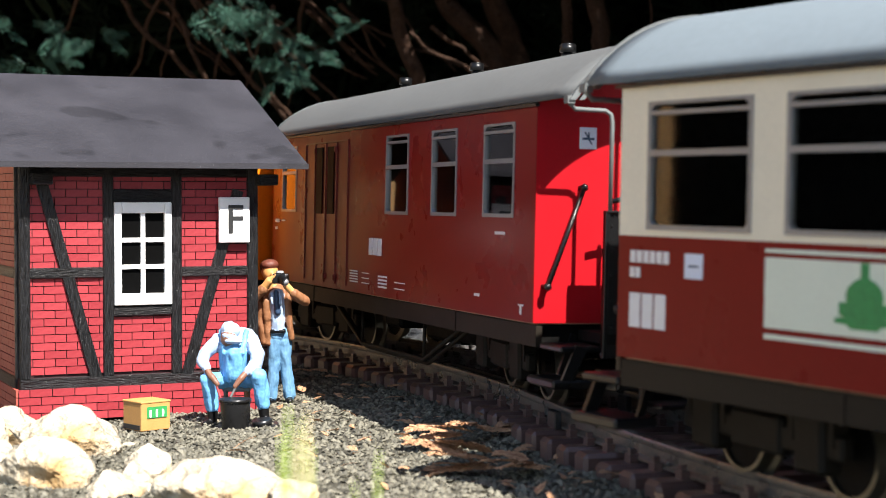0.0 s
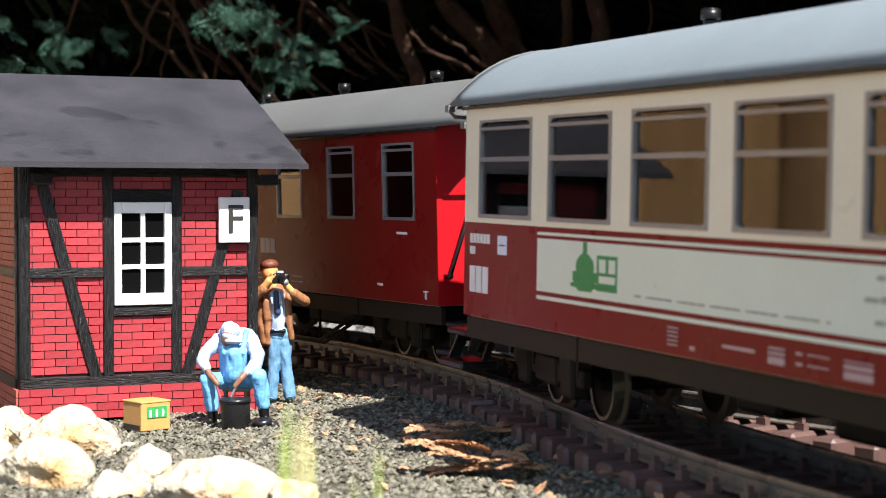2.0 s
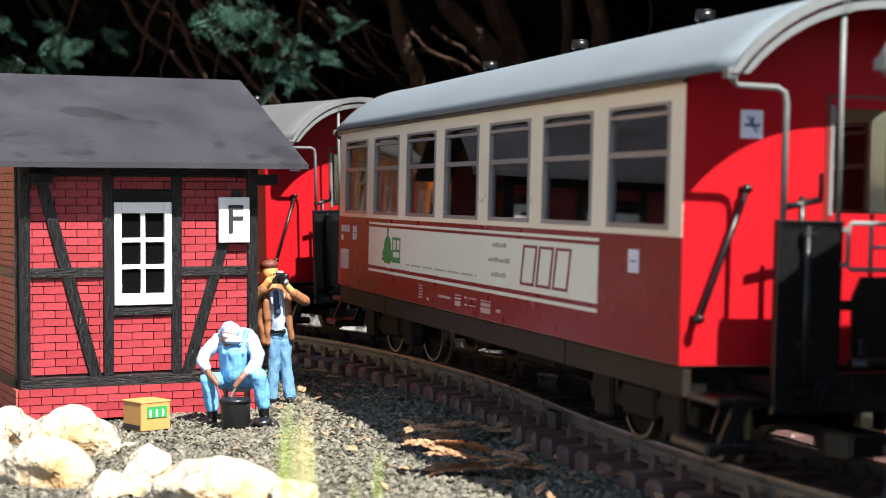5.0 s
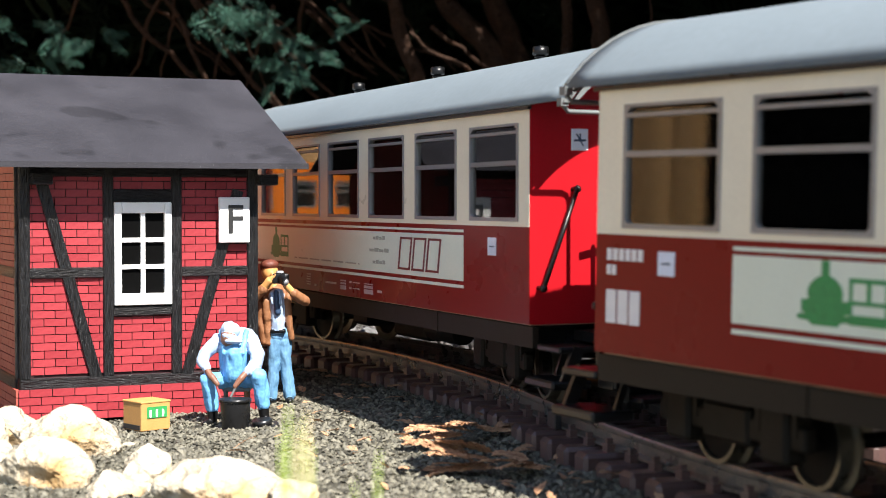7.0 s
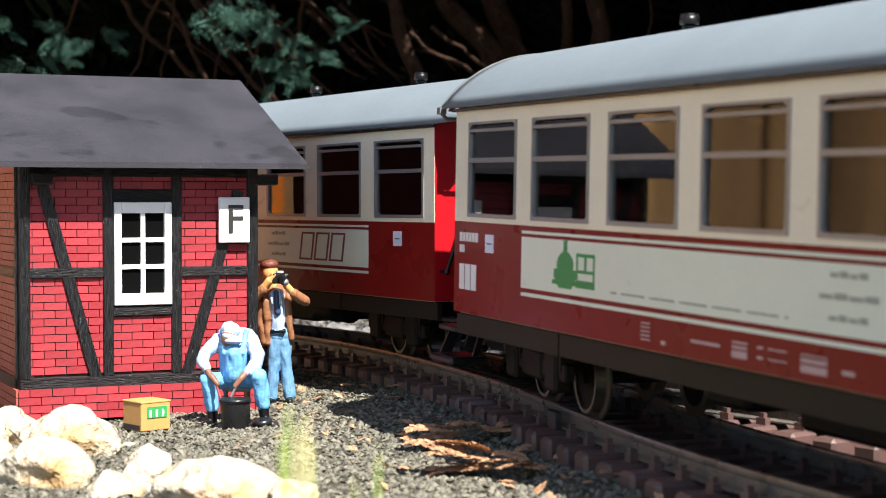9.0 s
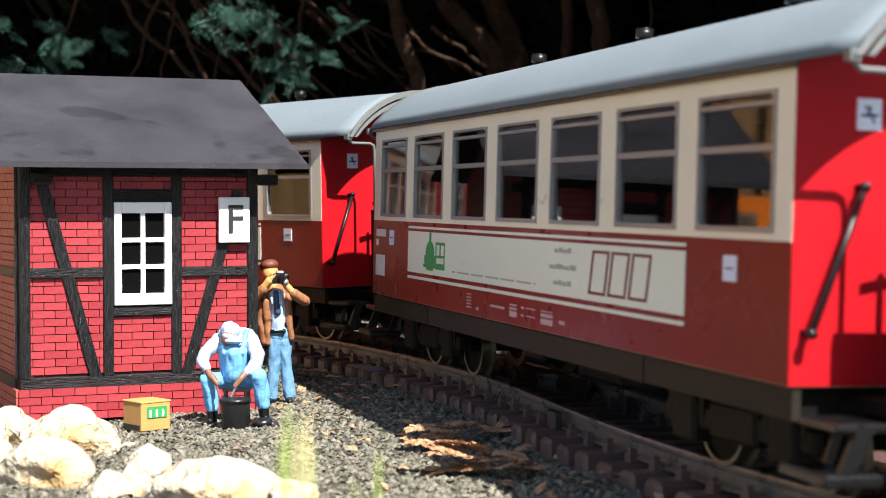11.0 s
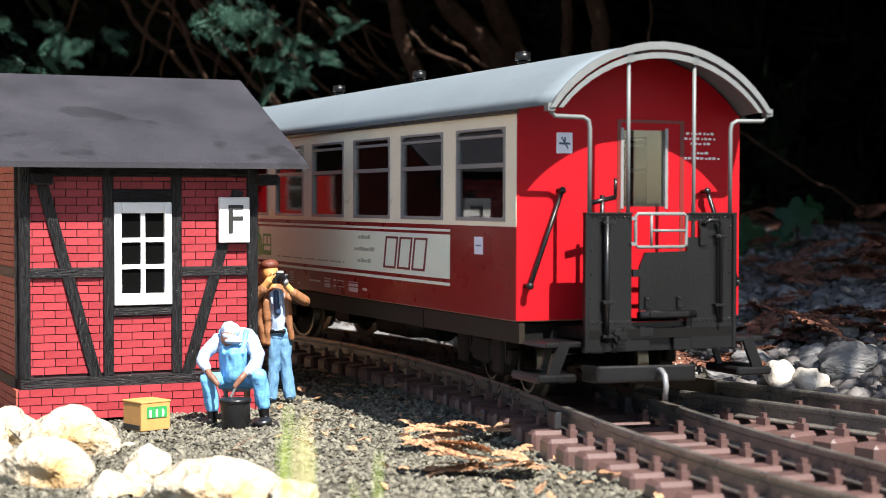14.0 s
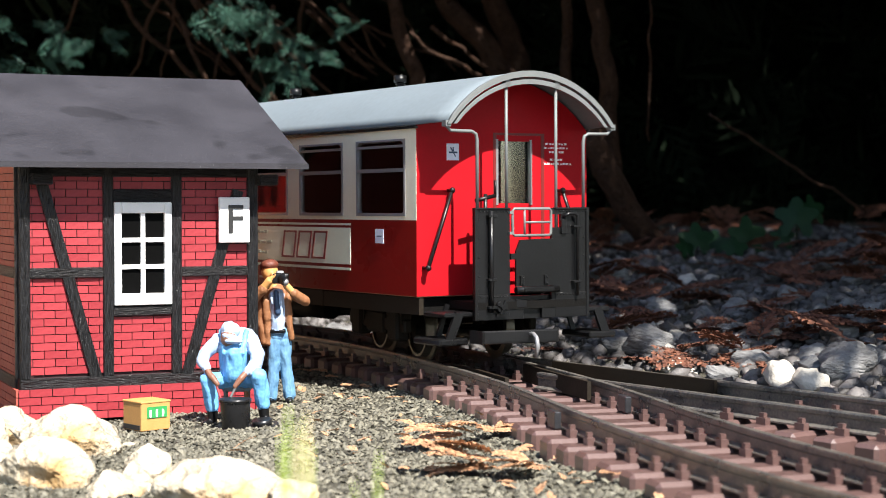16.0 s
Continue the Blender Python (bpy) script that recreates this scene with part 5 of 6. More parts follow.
seat_b = [
    (414, 660, -4.5 * mm, 416, 622, -7 * mm, 19, 18, "overall"), (400, 622, -9 * mm, 391, 584, -4 * mm, 4.4, 4.4, "overall"), (432, 622, -9 * mm, 436, 584, -4 * mm, 4.4, 4.4, "overall"),
    (384, 603, -1 * mm, 362, 625, -5 * mm, 14, 11.5, "shirt"), (362, 625, -5 * mm, 359, 637, -7 * mm, 11.5, 10.5, "shirt"), (359, 637, -7 * mm, 369, 648, -11 * mm, 10.5, 8, "shirt"), (370, 650, -11.5 * mm, 379, 662, -14 * mm, 5.5, 5.5, "brownskin"), (380, 662, -14 * mm, 390, 674, -15 * mm, 6, 4.5, "brownskin"),
]
seat_c = [
    (443, 602, -1 * mm, 456, 625, -5 * mm, 15, 13, "shirt"), (456, 625, -5 * mm, 456, 640, -7 * mm, 13, 11.5, "shirt"), (456, 640, -7 * mm, 441, 654, -11 * mm, 11.5, 8.5, "shirt"), (439, 655, -11.5 * mm, 431, 665, -14 * mm, 5.5, 6, "brownskin"), (431, 665, -14 * mm, 421, 678, -15 * mm, 6, 4.5, "brownskin"),
    (386, 670, -15 * mm, 399, 708, -16 * mm, 2.4, 2.2, "rose"), (424, 676, -15 * mm, 408, 708, -16 * mm, 2.4, 2.2, "steelgrey"),
    ("ball", 406, 595, -6.5 * mm, 15.5, 0.95, 1.0, 1.1, "brownskin"), ("ball", 408, 583, -4.5 * mm, 18, 1.0, 1.08, 0.92, "shirt"), ("ball", 417, 600, -10.5 * mm, 14, 1.1, 0.75, 0.34, "shirt"), (400, 590, -9.5 * mm, 420, 594, -10 * mm, 4, 4, "shirt"),
]
seat_d = [
    (377, 726, -7 * mm, 377, 740, -7 * mm, 10, 9, "black"), (366, 747, -12 * mm, 377, 745, -5 * mm, 6.5, 8, "black"), (468, 722, -7 * mm, 469, 734, -7 * mm, 10, 9, "black"), (480, 742, -12 * mm, 469, 740, -5 * mm, 6.5, 8, "black"),
    ("box", 392, 442, 686, 693, -2 * mm, 9 * mm, "steelgrey"), ("box", 394, 399, 692, 754, 4 * mm, 6 * mm, "steelgrey"), ("box", 433, 439, 692, 754, 4 * mm, 6 * mm, "steelgrey"), ("box", 394, 399, 692, 754, -2 * mm, 0, "steelgrey"), ("box", 431, 438, 692, 752, -2 * mm, 0, "tan"),
]
figure("seated_figurine", (-0.1, 0.807, -0.0205), 3745, 412, 752, seat_a + seat_b + seat_c + seat_d, "painted figurine in blue overalls sitting on a stool")

# black tub between the feet
bm = B()
tube(bm, [(0, 0, 0.0), (0, 0, 0.0005), (0, 0, 0.013), (0, 0, 0.0145)], [0.0058, 0.0062, 0.0070, 0.0072], 24)
tube(bm, [(0, 0, 0.0005), (0, 0, 0.0014)], [0.0068, 0.0066], 24)
tube(bm, [(0, 0, 0.0136), (0, 0, 0.015)], [0.0076, 0.0076], 24)
thing("tub", bm, M["pot"], "small shiny black tub on the gravel", "tub", m=pose(-0.0965, 0.783, -0.0205))
bm = B()
tube(bm, [(0, 0, 0.0), (0, 0, 0.001)], [0.0078, 0.0076], 20)
tube(bm, [(0, 0, 0.001), (0, 0, 0.0035)], [0.0048, 0.0046], 20)
thing("hat", bm, M["pot"], "flat black hat lying on the gravel", "hat", m=pose(-0.0845, 0.79, -0.0195, 6, -5, 0))

# printed carton
crate = thing("carton", None, None, "ochre carton with a green printed panel", "box", m=pose(-0.1385, 0.7885, -0.0203, 0, 0, 42))
w = 0.0158
part("body", boxes((-w / 2, w / 2, -w / 2, w / 2, 0, 0.0135), bevel=0.0004), M["carton"], crate)
part("lid", boxes((-w / 2 - 0.0003, w / 2 + 0.0003, -w / 2 - 0.0003, w / 2 + 0.0003, 0.0128, 0.0138), bevel=0.0003), M["carton"], crate)
lab = part("label_panel", boxes((w / 2 + 0.0001, w / 2 + 0.0004, -w / 2 + 0.003, w / 2 - 0.002, 0.006, 0.0112)), M["green"], crate, "green printed panel with pale shapes")
lab.matrix_basis = pose(0, 0, 0, 0, 0, -90)
for k in range(3):
    bm = B(); box(bm, w / 2 + 0.0004, w / 2 + 0.0006, -w / 2 + 0.0042 + k * 0.0034, -w / 2 + 0.0052 + k * 0.0034, 0.0064, 0.0098)
    p = part("pale_shape", bm, M["white"], lab)
band = part("band", boxes((-w / 2 - 0.0005, -w / 2 - 0.0001, -w / 2 + 0.001, w / 2 - 0.001, 0.0006, 0.0028)), M["ink2"], crate, "dark printed band")

# ---- passengers in the coaches ----
def passenger(name, shirt, hair, label, ahead, ends, x, y, turn):
    bm = B()
    u = U
    limb(bm, (0, 0, 0.08 * u), (0, 0, 0.27 * u), 0.10 * u, 0.115 * u, 0)
    for s in (-1, 1):
        limb(bm, (0, 0.095 * s * u, 0.29 * u), (0.05 * u, 0.12 * s * u, 0.1 * u), 0.05 * u, 0.04 * u, 0)
        limb(bm, (0, 0.06 * s * u, 0.05 * u), (0.2 * u, 0.06 * s * u, 0.05 * u), 0.06 * u, 0.05 * u, 3)
    limb(bm, (0, 0, 0.36 * u), (0, 0, 0.42 * u), 0.035 * u, 0.04 * u, 1)
    ball(bm, (0.01 * u, 0, 0.47 * u), 0.07 * u, 1, 0.9, 1.15, 1)
    ball(bm, (-0.012 * u, 0, 0.495 * u), 0.074 * u, 1, 0.98, 1.0, 2)
    o = thing(name, bm, [M[shirt], M["skin"], M[hair], M["navy"]], label, "figurine", group="passengers in the coaches")
    RIDERS.append((o, None, ahead, ends, pose(x * U, y * U, (ZB + 0.27) * U, 0, 0, turn)))
RIDERS = []
LONG = (-1.98, 2.02)
# Orange and red riders are added to colour the windows, orange for a reflection.
for cloth, top, words, ahead, x, y, turn in (
        ("shirt", "greencap", "seated painted passenger in a white shirt", 0.0, 1.06, 0.42, 180), ("shirt", "hair", "seated painted passenger with dark hair", 0.0, 0.42, 0.42, 0),
        ("rose", "blond", "seated blond painted passenger in a red dress", 6.63, 4.14, 0.42, 0),
        ("orangecloth", "orangecloth", "seated passenger added to imitate an orange window reflection", 0.0, 2.52, 0.42, 0), ("orangecloth", "orangecloth", "seated passenger added to imitate an orange window reflection", 0.0, 2.8, 0.42, 180),
        ("orangecloth", "hair", "seated passenger added to imitate an orange window reflection", 0.0, 3.35, 0.42, 0),
        ("redcloth", "hair", "seated passenger added for the red tone in the windows", 0.0, 4.2, 0.42, 0), ("redcloth", "redcloth", "seated passenger added for the red tone in the windows", 6.63, 4.0, 0.2, 0)):
    passenger("passenger_figurine", cloth, top, words, ahead, LONG, -2.722 + x, y, turn)

# ---- rocks and stones ----
def rock_mesh(seed, sx, sy, sz, material, sub=4, rough=0.22):
    bm = B()
    g = bmesh.ops.create_icosphere(bm, subdivisions=sub, radius=1.0)
    rng = random.Random(seed)
    planes = [(Vector((rng.uniform(-1, 1), rng.uniform(-1, 1), rng.uniform(-1, 1))).normalized(), rng.uniform(0.62, 0.92)) for _ in range(13)]
    off = Vector((seed * 7.31, seed * 3.17, seed * 1.7))
    for v in bm.verts:
        c = v.co.copy()
        for n, d in planes:
            e = c.dot(n) - d
            if e > 0:
                c -= n * e * 0.85
        c *= 1 + rough * noise.noise(c * 1.6 + off) + rough * 0.35 * noise.noise(c * 5 + off) + rough * 0.15 * noise.noise(c * 13 + off)
        v.co = Vector((c.x * sx, c.y * sy, c.z * sz))
    for f in bm.faces:
        f.smooth = True
    return mesh_of("rock", bm, material)

def ray_place(px, py, y):
    """A place at the depth y, from its bearings in steps of 1/2996 about the lens axis."""
    return (px - 784) / 2996 * y, y, EYE[2] + y * ((441 - py) / 2996 - 0.0294)

for k, (px, py, wx, hz, y, turn) in enumerate([(118, 772, 108, 52, 0.70, 10), (82, 842, 98, 62, 0.635, 40), (12, 765, 60, 42, 0.735, 0), (262, 846, 62, 52, 0.645, 70), (408, 872, 135, 56, 0.60, 5),
                                              (30, 850, 62, 40, 0.67, 120), (205, 880, 75, 40, 0.615, 200), (222, 796, 20, 12, 0.725, 30), (520, 884, 60, 34, 0.59, 77), (-40, 800, 70, 60, 0.68, 15)]):
    x, yy, z = ray_place(px, py, y)
    s = y / 2996
    o = new("rock", rock_mesh(k + 1, wx * s, wx * s * 0.75, hz * s * 1.08, M["rock"]))
    o.matrix_world = pose(x, yy, min(z, -0.0215 + hz * s * 0.92), random.uniform(-8, 8), random.uniform(-8, 8), turn if wx < 70 else turn * 0.2)
    tagged(o, "cream limestone rock lying on dark gravel", "rock", "rocks before the house")

def on_bank(px, py):
    """Where the ground lies along such a bearing."""
    for k in range(1, 500):
        y = 0.4 + k * 0.006
        x, _, z = ray_place(px, py, y)
        if z <= bank_height(x, y):
            return x, y, bank_height(x, y)
    return x, y, bank_height(x, y)

STONES_A = [(1388, 668, 38, 34, "palestone"), (1440, 680, 36, 28, "palestone"), (1505, 645, 62, 42, "stone"), (1205, 652, 60, 18, "palestone"), (1330, 640, 40, 24, "stone"), (1150, 610, 50, 34, "stone"),
                                         (1090, 610, 40, 24, "stone"), (1250, 560, 26, 16, "stone"), (1420, 575, 36, 22, "stone"), (1540, 560, 34, 26, "stone"), (1350, 600, 44, 22, "stone"), (1490, 590, 40, 24, "stone"), (1085, 490, 48, 26, "stone"),
                                         (1220, 500, 20, 14, "palestone")]
STONES_B = [(1260, 495, 14, 10, "palestone"), (1170, 545, 30, 20, "stone"), (1300, 545, 28, 15, "stone"), (1460, 530, 26, 16, "stone"), (1545, 640, 40, 30, "stone"), (1210, 700, 24, 10, "stone"),
                                         (1280, 668, 34, 18, "stone"), (1120, 660, 30, 12, "stone"), (1470, 800, 38, 12, "palestone"), (660, 600, 40, 18, "stone"), (730, 602, 36, 20, "stone"), (800, 600, 30, 18, "stone"), (600, 590, 36, 20, "stone"), (1395, 520, 24, 14, "stone"), (1510, 500, 30, 18, "stone")]
sr = random.Random(77)
STONES_C = []
for k in range(46):
    py = sr.uniform(500, 655)
    wx = sr.uniform(10, 17) * (0.5 + (py - 480) / 130)
    STONES_C.append((sr.uniform(1060, 1568), py, wx, wx * sr.uniform(0.45, 0.75), "stone" if k % 7 else "palestone"))
for k, (px, py, wx, hz, m) in enumerate(STONES_A + STONES_B + STONES_C):
    x, y, z = on_bank(px, min(py + hz * 0.7, 870))
    s = y / 2996
    o = new("stone", rock_mesh(40 + k, wx * s, wx * s * 0.8, hz * s * 1.1, M[m], 3, 0.34))
    o.matrix_world = pose(x, y + wx * s * 0.3, z + hz * s * 0.55, random.uniform(-22, 22), random.uniform(-22, 22), random.uniform(-60, 60))
    tagged(o, "pale quartz stone beside the siding" if m == "palestone" else "rough grey garden stone on the bank", "stone", "stones on the bank")

# ---- loose grit ----
def grit(name, material, count, spot, size, label, seed, round_=False):
    rng = np.random.RandomState(seed)
    base = np.array([(1, 0, 0), (-1, 0, 0), (0, 1, 0), (0, -1, 0), (0, 0, 1), (0, 0, -1)], float)
    tri = [(0, 2, 4), (2, 1, 4), (1, 3, 4), (3, 0, 4), (2, 0, 5), (1, 2, 5), (3, 1, 5), (0, 3, 5)]
    if round_:
        bm = B(); bmesh.ops.create_icosphere(bm, subdivisions=1, radius=1.0)
        bm.verts.ensure_lookup_table()
        base = np.array([v.co[:] for v in bm.verts]); tri = [tuple(v.index for v in f.verts) for f in bm.faces]; bm.free()
    nb = len(base)
    verts, faces = [], []
    n = 0
    while n < count:
        x, y = spot(rng)
        if x is None:
            continue
        r = size(rng)
        a = rng.rand() * 6.28
        v = base * (r * np.array([0.7 + 0.7 * rng.rand(), 0.7 + 0.5 * rng.rand(), 0.45 + 0.5 * rng.rand()])) * ((0.75 + 0.5 * rng.rand(nb, 1)) if not round_ else (0.85 + 0.3 * rng.rand(nb, 1)))
        tl = (rng.rand(2) - 0.5) * 1.2
        c, s = math.cos(a), math.sin(a)
        v = np.stack([v[:, 0] * c - v[:, 1] * s, v[:, 0] * s + v[:, 1] * c, v[:, 2] + v[:, 0] * tl[0] + v[:, 1] * tl[1]], 1)
        v += (x, y, bank_height(x, y) + r * 0.18)
        verts.extend(v.tolist())
        faces.extend([(p + nb * n, q + nb * n, t + nb * n) for p, q, t in tri])
        n += 1
    o = new(name, soup(name, verts, faces, material, round_))
    return tagged(o, label, name, kind="stuff")

hc, hs = math.cos(radians(24)), math.sin(radians(24))
def yard(rng):
    x, y = rng.uniform(-0.24, 0.13), 0.5 + 0.62 * rng.rand() ** 1.3
    if abs(x) > 0.29 * y + 0.02:
        return None, None
    u, v = (x + 0.2035) * hc + (y - 0.815) * hs, -(x + 0.2035) * hs + (y - 0.815) * hc
    if -0.003 < u < 0.121 and -0.002 < v < 0.19:
        return None, None
    return x, y
grit("gravel", M["gravel"], 42000, yard, lambda r: 0.0007 + 0.0012 * r.rand() ** 2, "dark angular gravel before the house", 3)

def bank(rng):
    y = 0.72 + 1.3 * rng.rand() ** 1.4
    x = rng.uniform(-0.12, 0.31 * y)
    px, py = x - T2P.x, y - T2P.y
    d2 = px * T2D.y - py * T2D.x
    if d2 < 0.034:
        return None, None
    return x, y
grit("pebbles", M["pebble"], 10000, bank, lambda r: 0.002 + 0.005 * r.rand() ** 3, "grey and brown pebbles on the shaded bank", 5, True)

# ---- conifer sprays ----
def spray(length, detail, rng, wide=1.0):
    """A flat, branching scale-leaf spray in its own plane: quads along x, with side shoots."""
    verts, faces = [], []
    def blade(p, a, l, w):
        d, s = np.array([math.cos(a), math.sin(a)]), np.array([-math.sin(a), math.cos(a)])
        n = len(verts)
        for q, ww in ((0.0, 0.35), (0.55, 1.0), (1.0, 0.25)):
            for e in (-1, 1):
                c = p + d * l * q + s * e * w * ww
                verts.append((c[0], c[1], 0.10 * length * math.sin(c[0] / length * 2.2) + rng.uniform(-0.02, 0.02) * length))
        faces.extend([(n, n + 1, n + 3, n + 2), (n + 2, n + 3, n + 5, n + 4)])
    blade(np.array([0.0, 0.0]), 0.0, length, 0.012 * length)
    pairs = 8 if detail else 6
    for k in range(pairs):
        f = 0.12 + 0.82 * k / (pairs - 1)
        for side in (-1, 1):
            l = length * (0.42 * (1 - f) + 0.13) * rng.uniform(0.75, 1.15) * (0.6 + 0.4 * wide if wide < 1 else 1)
            a = side * rng.uniform(0.55, 0.85)
            p = np.array([f * length, 0.0])
            blade(p, a, l, 0.032 * length * wide)
            if detail:
                for j in range(4):
                    g = 0.25 + 0.22 * j
                    for s2 in (-1, 1):
                        blade(p + np.array([math.cos(a), math.sin(a)]) * l * g, a + s2 * 0.7, l * 0.32 * (1.15 - 0.6 * g) + 0.008 * length, 0.026 * length * wide)
    return np.array(verts), faces

def sprays(rows, material, detail, seed, wide=1.0):
    """rows: (place, way x, way y, normal roll, length) joined into one mesh."""
    rng = random.Random(seed)
    V, F = [], []
    kinds = [spray(1.0, detail, rng, wide) for _ in range(6)]
    for m, l in rows:
        v, f = kinds[rng.randrange(6)]
        R = np.array(m.to_3x3()); t = np.array(m.translation)
        n = len(V)
        V.extend(((v * l) @ R.T + t).tolist())
        F.extend([tuple(i + n for i in q) for q in f])
    return soup("spray", V, F, material)

hedge = thing("conifer_hedge", None, None, "old conifer hedge with bare brown stems and blue-green sprays", "hedge")
hedge.location = (0, 1.9, 0)
rng = random.Random(11)
def hp(m):
    return Matrix.Translation((0, -1.9, 0)) @ m
# stems and branches seen under the canopy
STEMS_A = [([(760, -60), (800, 20), (870, 100), (930, 190)], 17, 22), ([(850, -60), (880, 20), (915, 110), (935, 260)], 20, 24), ([(690, -40), (705, 50), (735, 140), (745, 300)], 12, 15),
                    ([(995, -40), (1002, 30), (1004, 90), (1000, 250)], 9, 11), ([(1040, -40), (1060, 60), (1075, 160), (1080, 330)], 16, 18), ([(190, -30), (270, 70), (350, 140), (440, 240), (520, 330)], 7, 9), ([(280, -30), (330, 60), (380, 170), (420, 300)], 6, 8),
                    ]
STEMS_B = [([(330, -20), (400, 90), (470, 170), (560, 260)], 6, 8), ([(1040, 240), (1090, 330), (1140, 420), (1190, 500)], 22, 26), ([(480, 170), (510, 205), (560, 270)], 8, 9), ([(760, 55), (820, 85), (880, 140)], 4, 3), ([(720, 60), (780, 100), (850, 135)], 3, 4), ([(1255, 205), (1330, 250), (1430, 310), (1530, 372)], 2.2, 3.2), ([(1045, 430), (1120, 450), (1220, 458), (1335, 452)], 3, 2.4), ([(1148, -20), (1148, 60), (1147, 140), (1149, 250)], 2, 2)]
tw = random.Random(31)
STEMS_C = []
for k in range(22):
    x0, y0 = tw.uniform(150, 640), tw.uniform(-40, 60)
    dx, dy = tw.uniform(20, 130) * tw.choice((1, 1, -0.4)), tw.uniform(50, 130)
    STEMS_C.append(([(x0, y0), (x0 + dx * 0.5, y0 + dy * 0.4), (x0 + dx, y0 + dy), (x0 + dx * 1.7, y0 + dy * 1.6)], tw.uniform(3.1, 4.6), tw.uniform(1.2, 2.4)))
for pts, r0, r1 in STEMS_A + STEMS_B + STEMS_C:
    y = {17: 2.02, 20: 2.1, 22: 1.75}.get(r0, 1.93)
    if r0 in (2.2, 3, 2):
        y = 1.7
    slim = 0.6 if 5 < r0 < 9 else 1.0
    q = [Vector(ray_place(px, py, y + 0.03 * i)) - Vector((0, 1.9, 0)) for i, (px, py) in enumerate(pts)]
    fine, rr = [], []
    for i in range(len(q) - 1):
        for f in range(5):
            u = f / 5
            c = q[i].lerp(q[i + 1], u)
            c += Vector((noise.noise(c * 30), 0, noise.noise(c * 30 + Vector((5, 5, 5))))) * 0.006
            fine.append(c); rr.append(slim * (r0 + (r1 - r0) * (i + u) / (len(q) - 1)) * y / 2996)
    fine.append(q[-1]); rr.append(slim * r1 * y / 2996)
    bm = B(); tube(bm, fine, rr, 10)
    part("stem" if r0 > 5 else "twig", bm, M["bark"], hedge)
# sprays that hang into the light
clusters = [(390, 12, 45, 9, 1.78), (430, 40, 55, 10, 1.80), (490, 72, 45, 9, 1.82), (530, 112, 40, 9, 1.83), (490, 128, 35, 5, 1.84), (560, 20, 30, 2, 1.84), (628, 38, 26, 3, 1.80), (100, 90, 50, 9, 1.88), (75, 112, 30, 4, 1.88), (180, 62, 40, 4, 1.92), (12, 55, 30, 3, 1.9)]
for px, py, sp_, n, y in clusters:
    for k in range(n):
        a, b = px + rng.gauss(0, sp_ * 0.5), py + rng.gauss(0, sp_ * 0.35)
        x, yy, z = ray_place(a, b, y + rng.uniform(-0.04, 0.05))
        l = rng.uniform(0.02, 0.046)
        m = hp(pose(x, yy, z, rng.uniform(40, 120), rng.uniform(-30, 50), rng.choice((rng.uniform(-40, 40), rng.uniform(150, 230)))))
        o = new("spray", sprays([(Matrix.Identity(4), l)], M["thuja"], True, rng.randrange(10**6), 0.3)); o.parent = hedge
        o.matrix_basis = m
# dense crown above and behind, its near-black colour standing for shade
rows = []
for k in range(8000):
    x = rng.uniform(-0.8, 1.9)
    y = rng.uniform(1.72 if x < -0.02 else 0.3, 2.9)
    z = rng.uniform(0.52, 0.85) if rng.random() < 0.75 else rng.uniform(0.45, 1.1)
    # Unseen overhang: placed so its shadow falls on the bank, not the tracks.
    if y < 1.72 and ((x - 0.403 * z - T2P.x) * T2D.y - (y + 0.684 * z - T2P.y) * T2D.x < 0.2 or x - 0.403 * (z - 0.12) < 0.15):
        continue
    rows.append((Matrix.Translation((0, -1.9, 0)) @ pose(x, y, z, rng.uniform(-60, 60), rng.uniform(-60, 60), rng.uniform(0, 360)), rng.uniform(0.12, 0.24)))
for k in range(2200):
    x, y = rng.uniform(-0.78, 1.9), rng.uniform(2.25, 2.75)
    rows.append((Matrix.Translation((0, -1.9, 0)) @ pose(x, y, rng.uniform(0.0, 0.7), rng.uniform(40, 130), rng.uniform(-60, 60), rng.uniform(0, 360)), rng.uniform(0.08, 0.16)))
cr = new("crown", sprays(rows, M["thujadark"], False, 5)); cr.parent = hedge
tagged(cr, "dense conifer foliage coloured near black for shade", kind="stuff")

# black sheets put up where the hedge is only deep shade
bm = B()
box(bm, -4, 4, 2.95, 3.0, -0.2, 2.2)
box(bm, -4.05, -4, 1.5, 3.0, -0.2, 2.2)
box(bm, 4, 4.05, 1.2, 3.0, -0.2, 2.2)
thing("backdrop", bm, M["hedge_black"], "black sheets standing for the shade deep in the hedge", "backdrop", kind="structure")

# unseen board fence, added to reflect in the windows and brighten the coach sides
fence = thing("garden_fence", None, None, "unseen board fence added as a reflector for the coaches", "fence", kind="structure")
fb = mesh_of("board", boxes((-0.012, 0.012, -0.052, 0.052, 0, 2.0), bevel=0.004), M["fence"])
for k in range(44):
    o = new("board", fb); o.parent = fence
    o.matrix_basis = pose(-0.76 - 0.118 * k - 0.006 * (k % 3), 2.36 + 0.012 * (k % 2), -0.08, 0, 0, 90)
for z in (0.35, 1.5):
    bm = B(); box(bm, -6.0, -0.71, 2.385, 2.42, z, z + 0.09, bevel=0.004)
    part("rail", bm, M["fence"], fence, "board fence cross rail")

# unseen paving beside the railway, beyond the house, added to bounce light on coaches
bounce_paving = thing("paving", None, None, "unseen buff paving added to bounce sun onto the coaches", "paving", kind="structure")
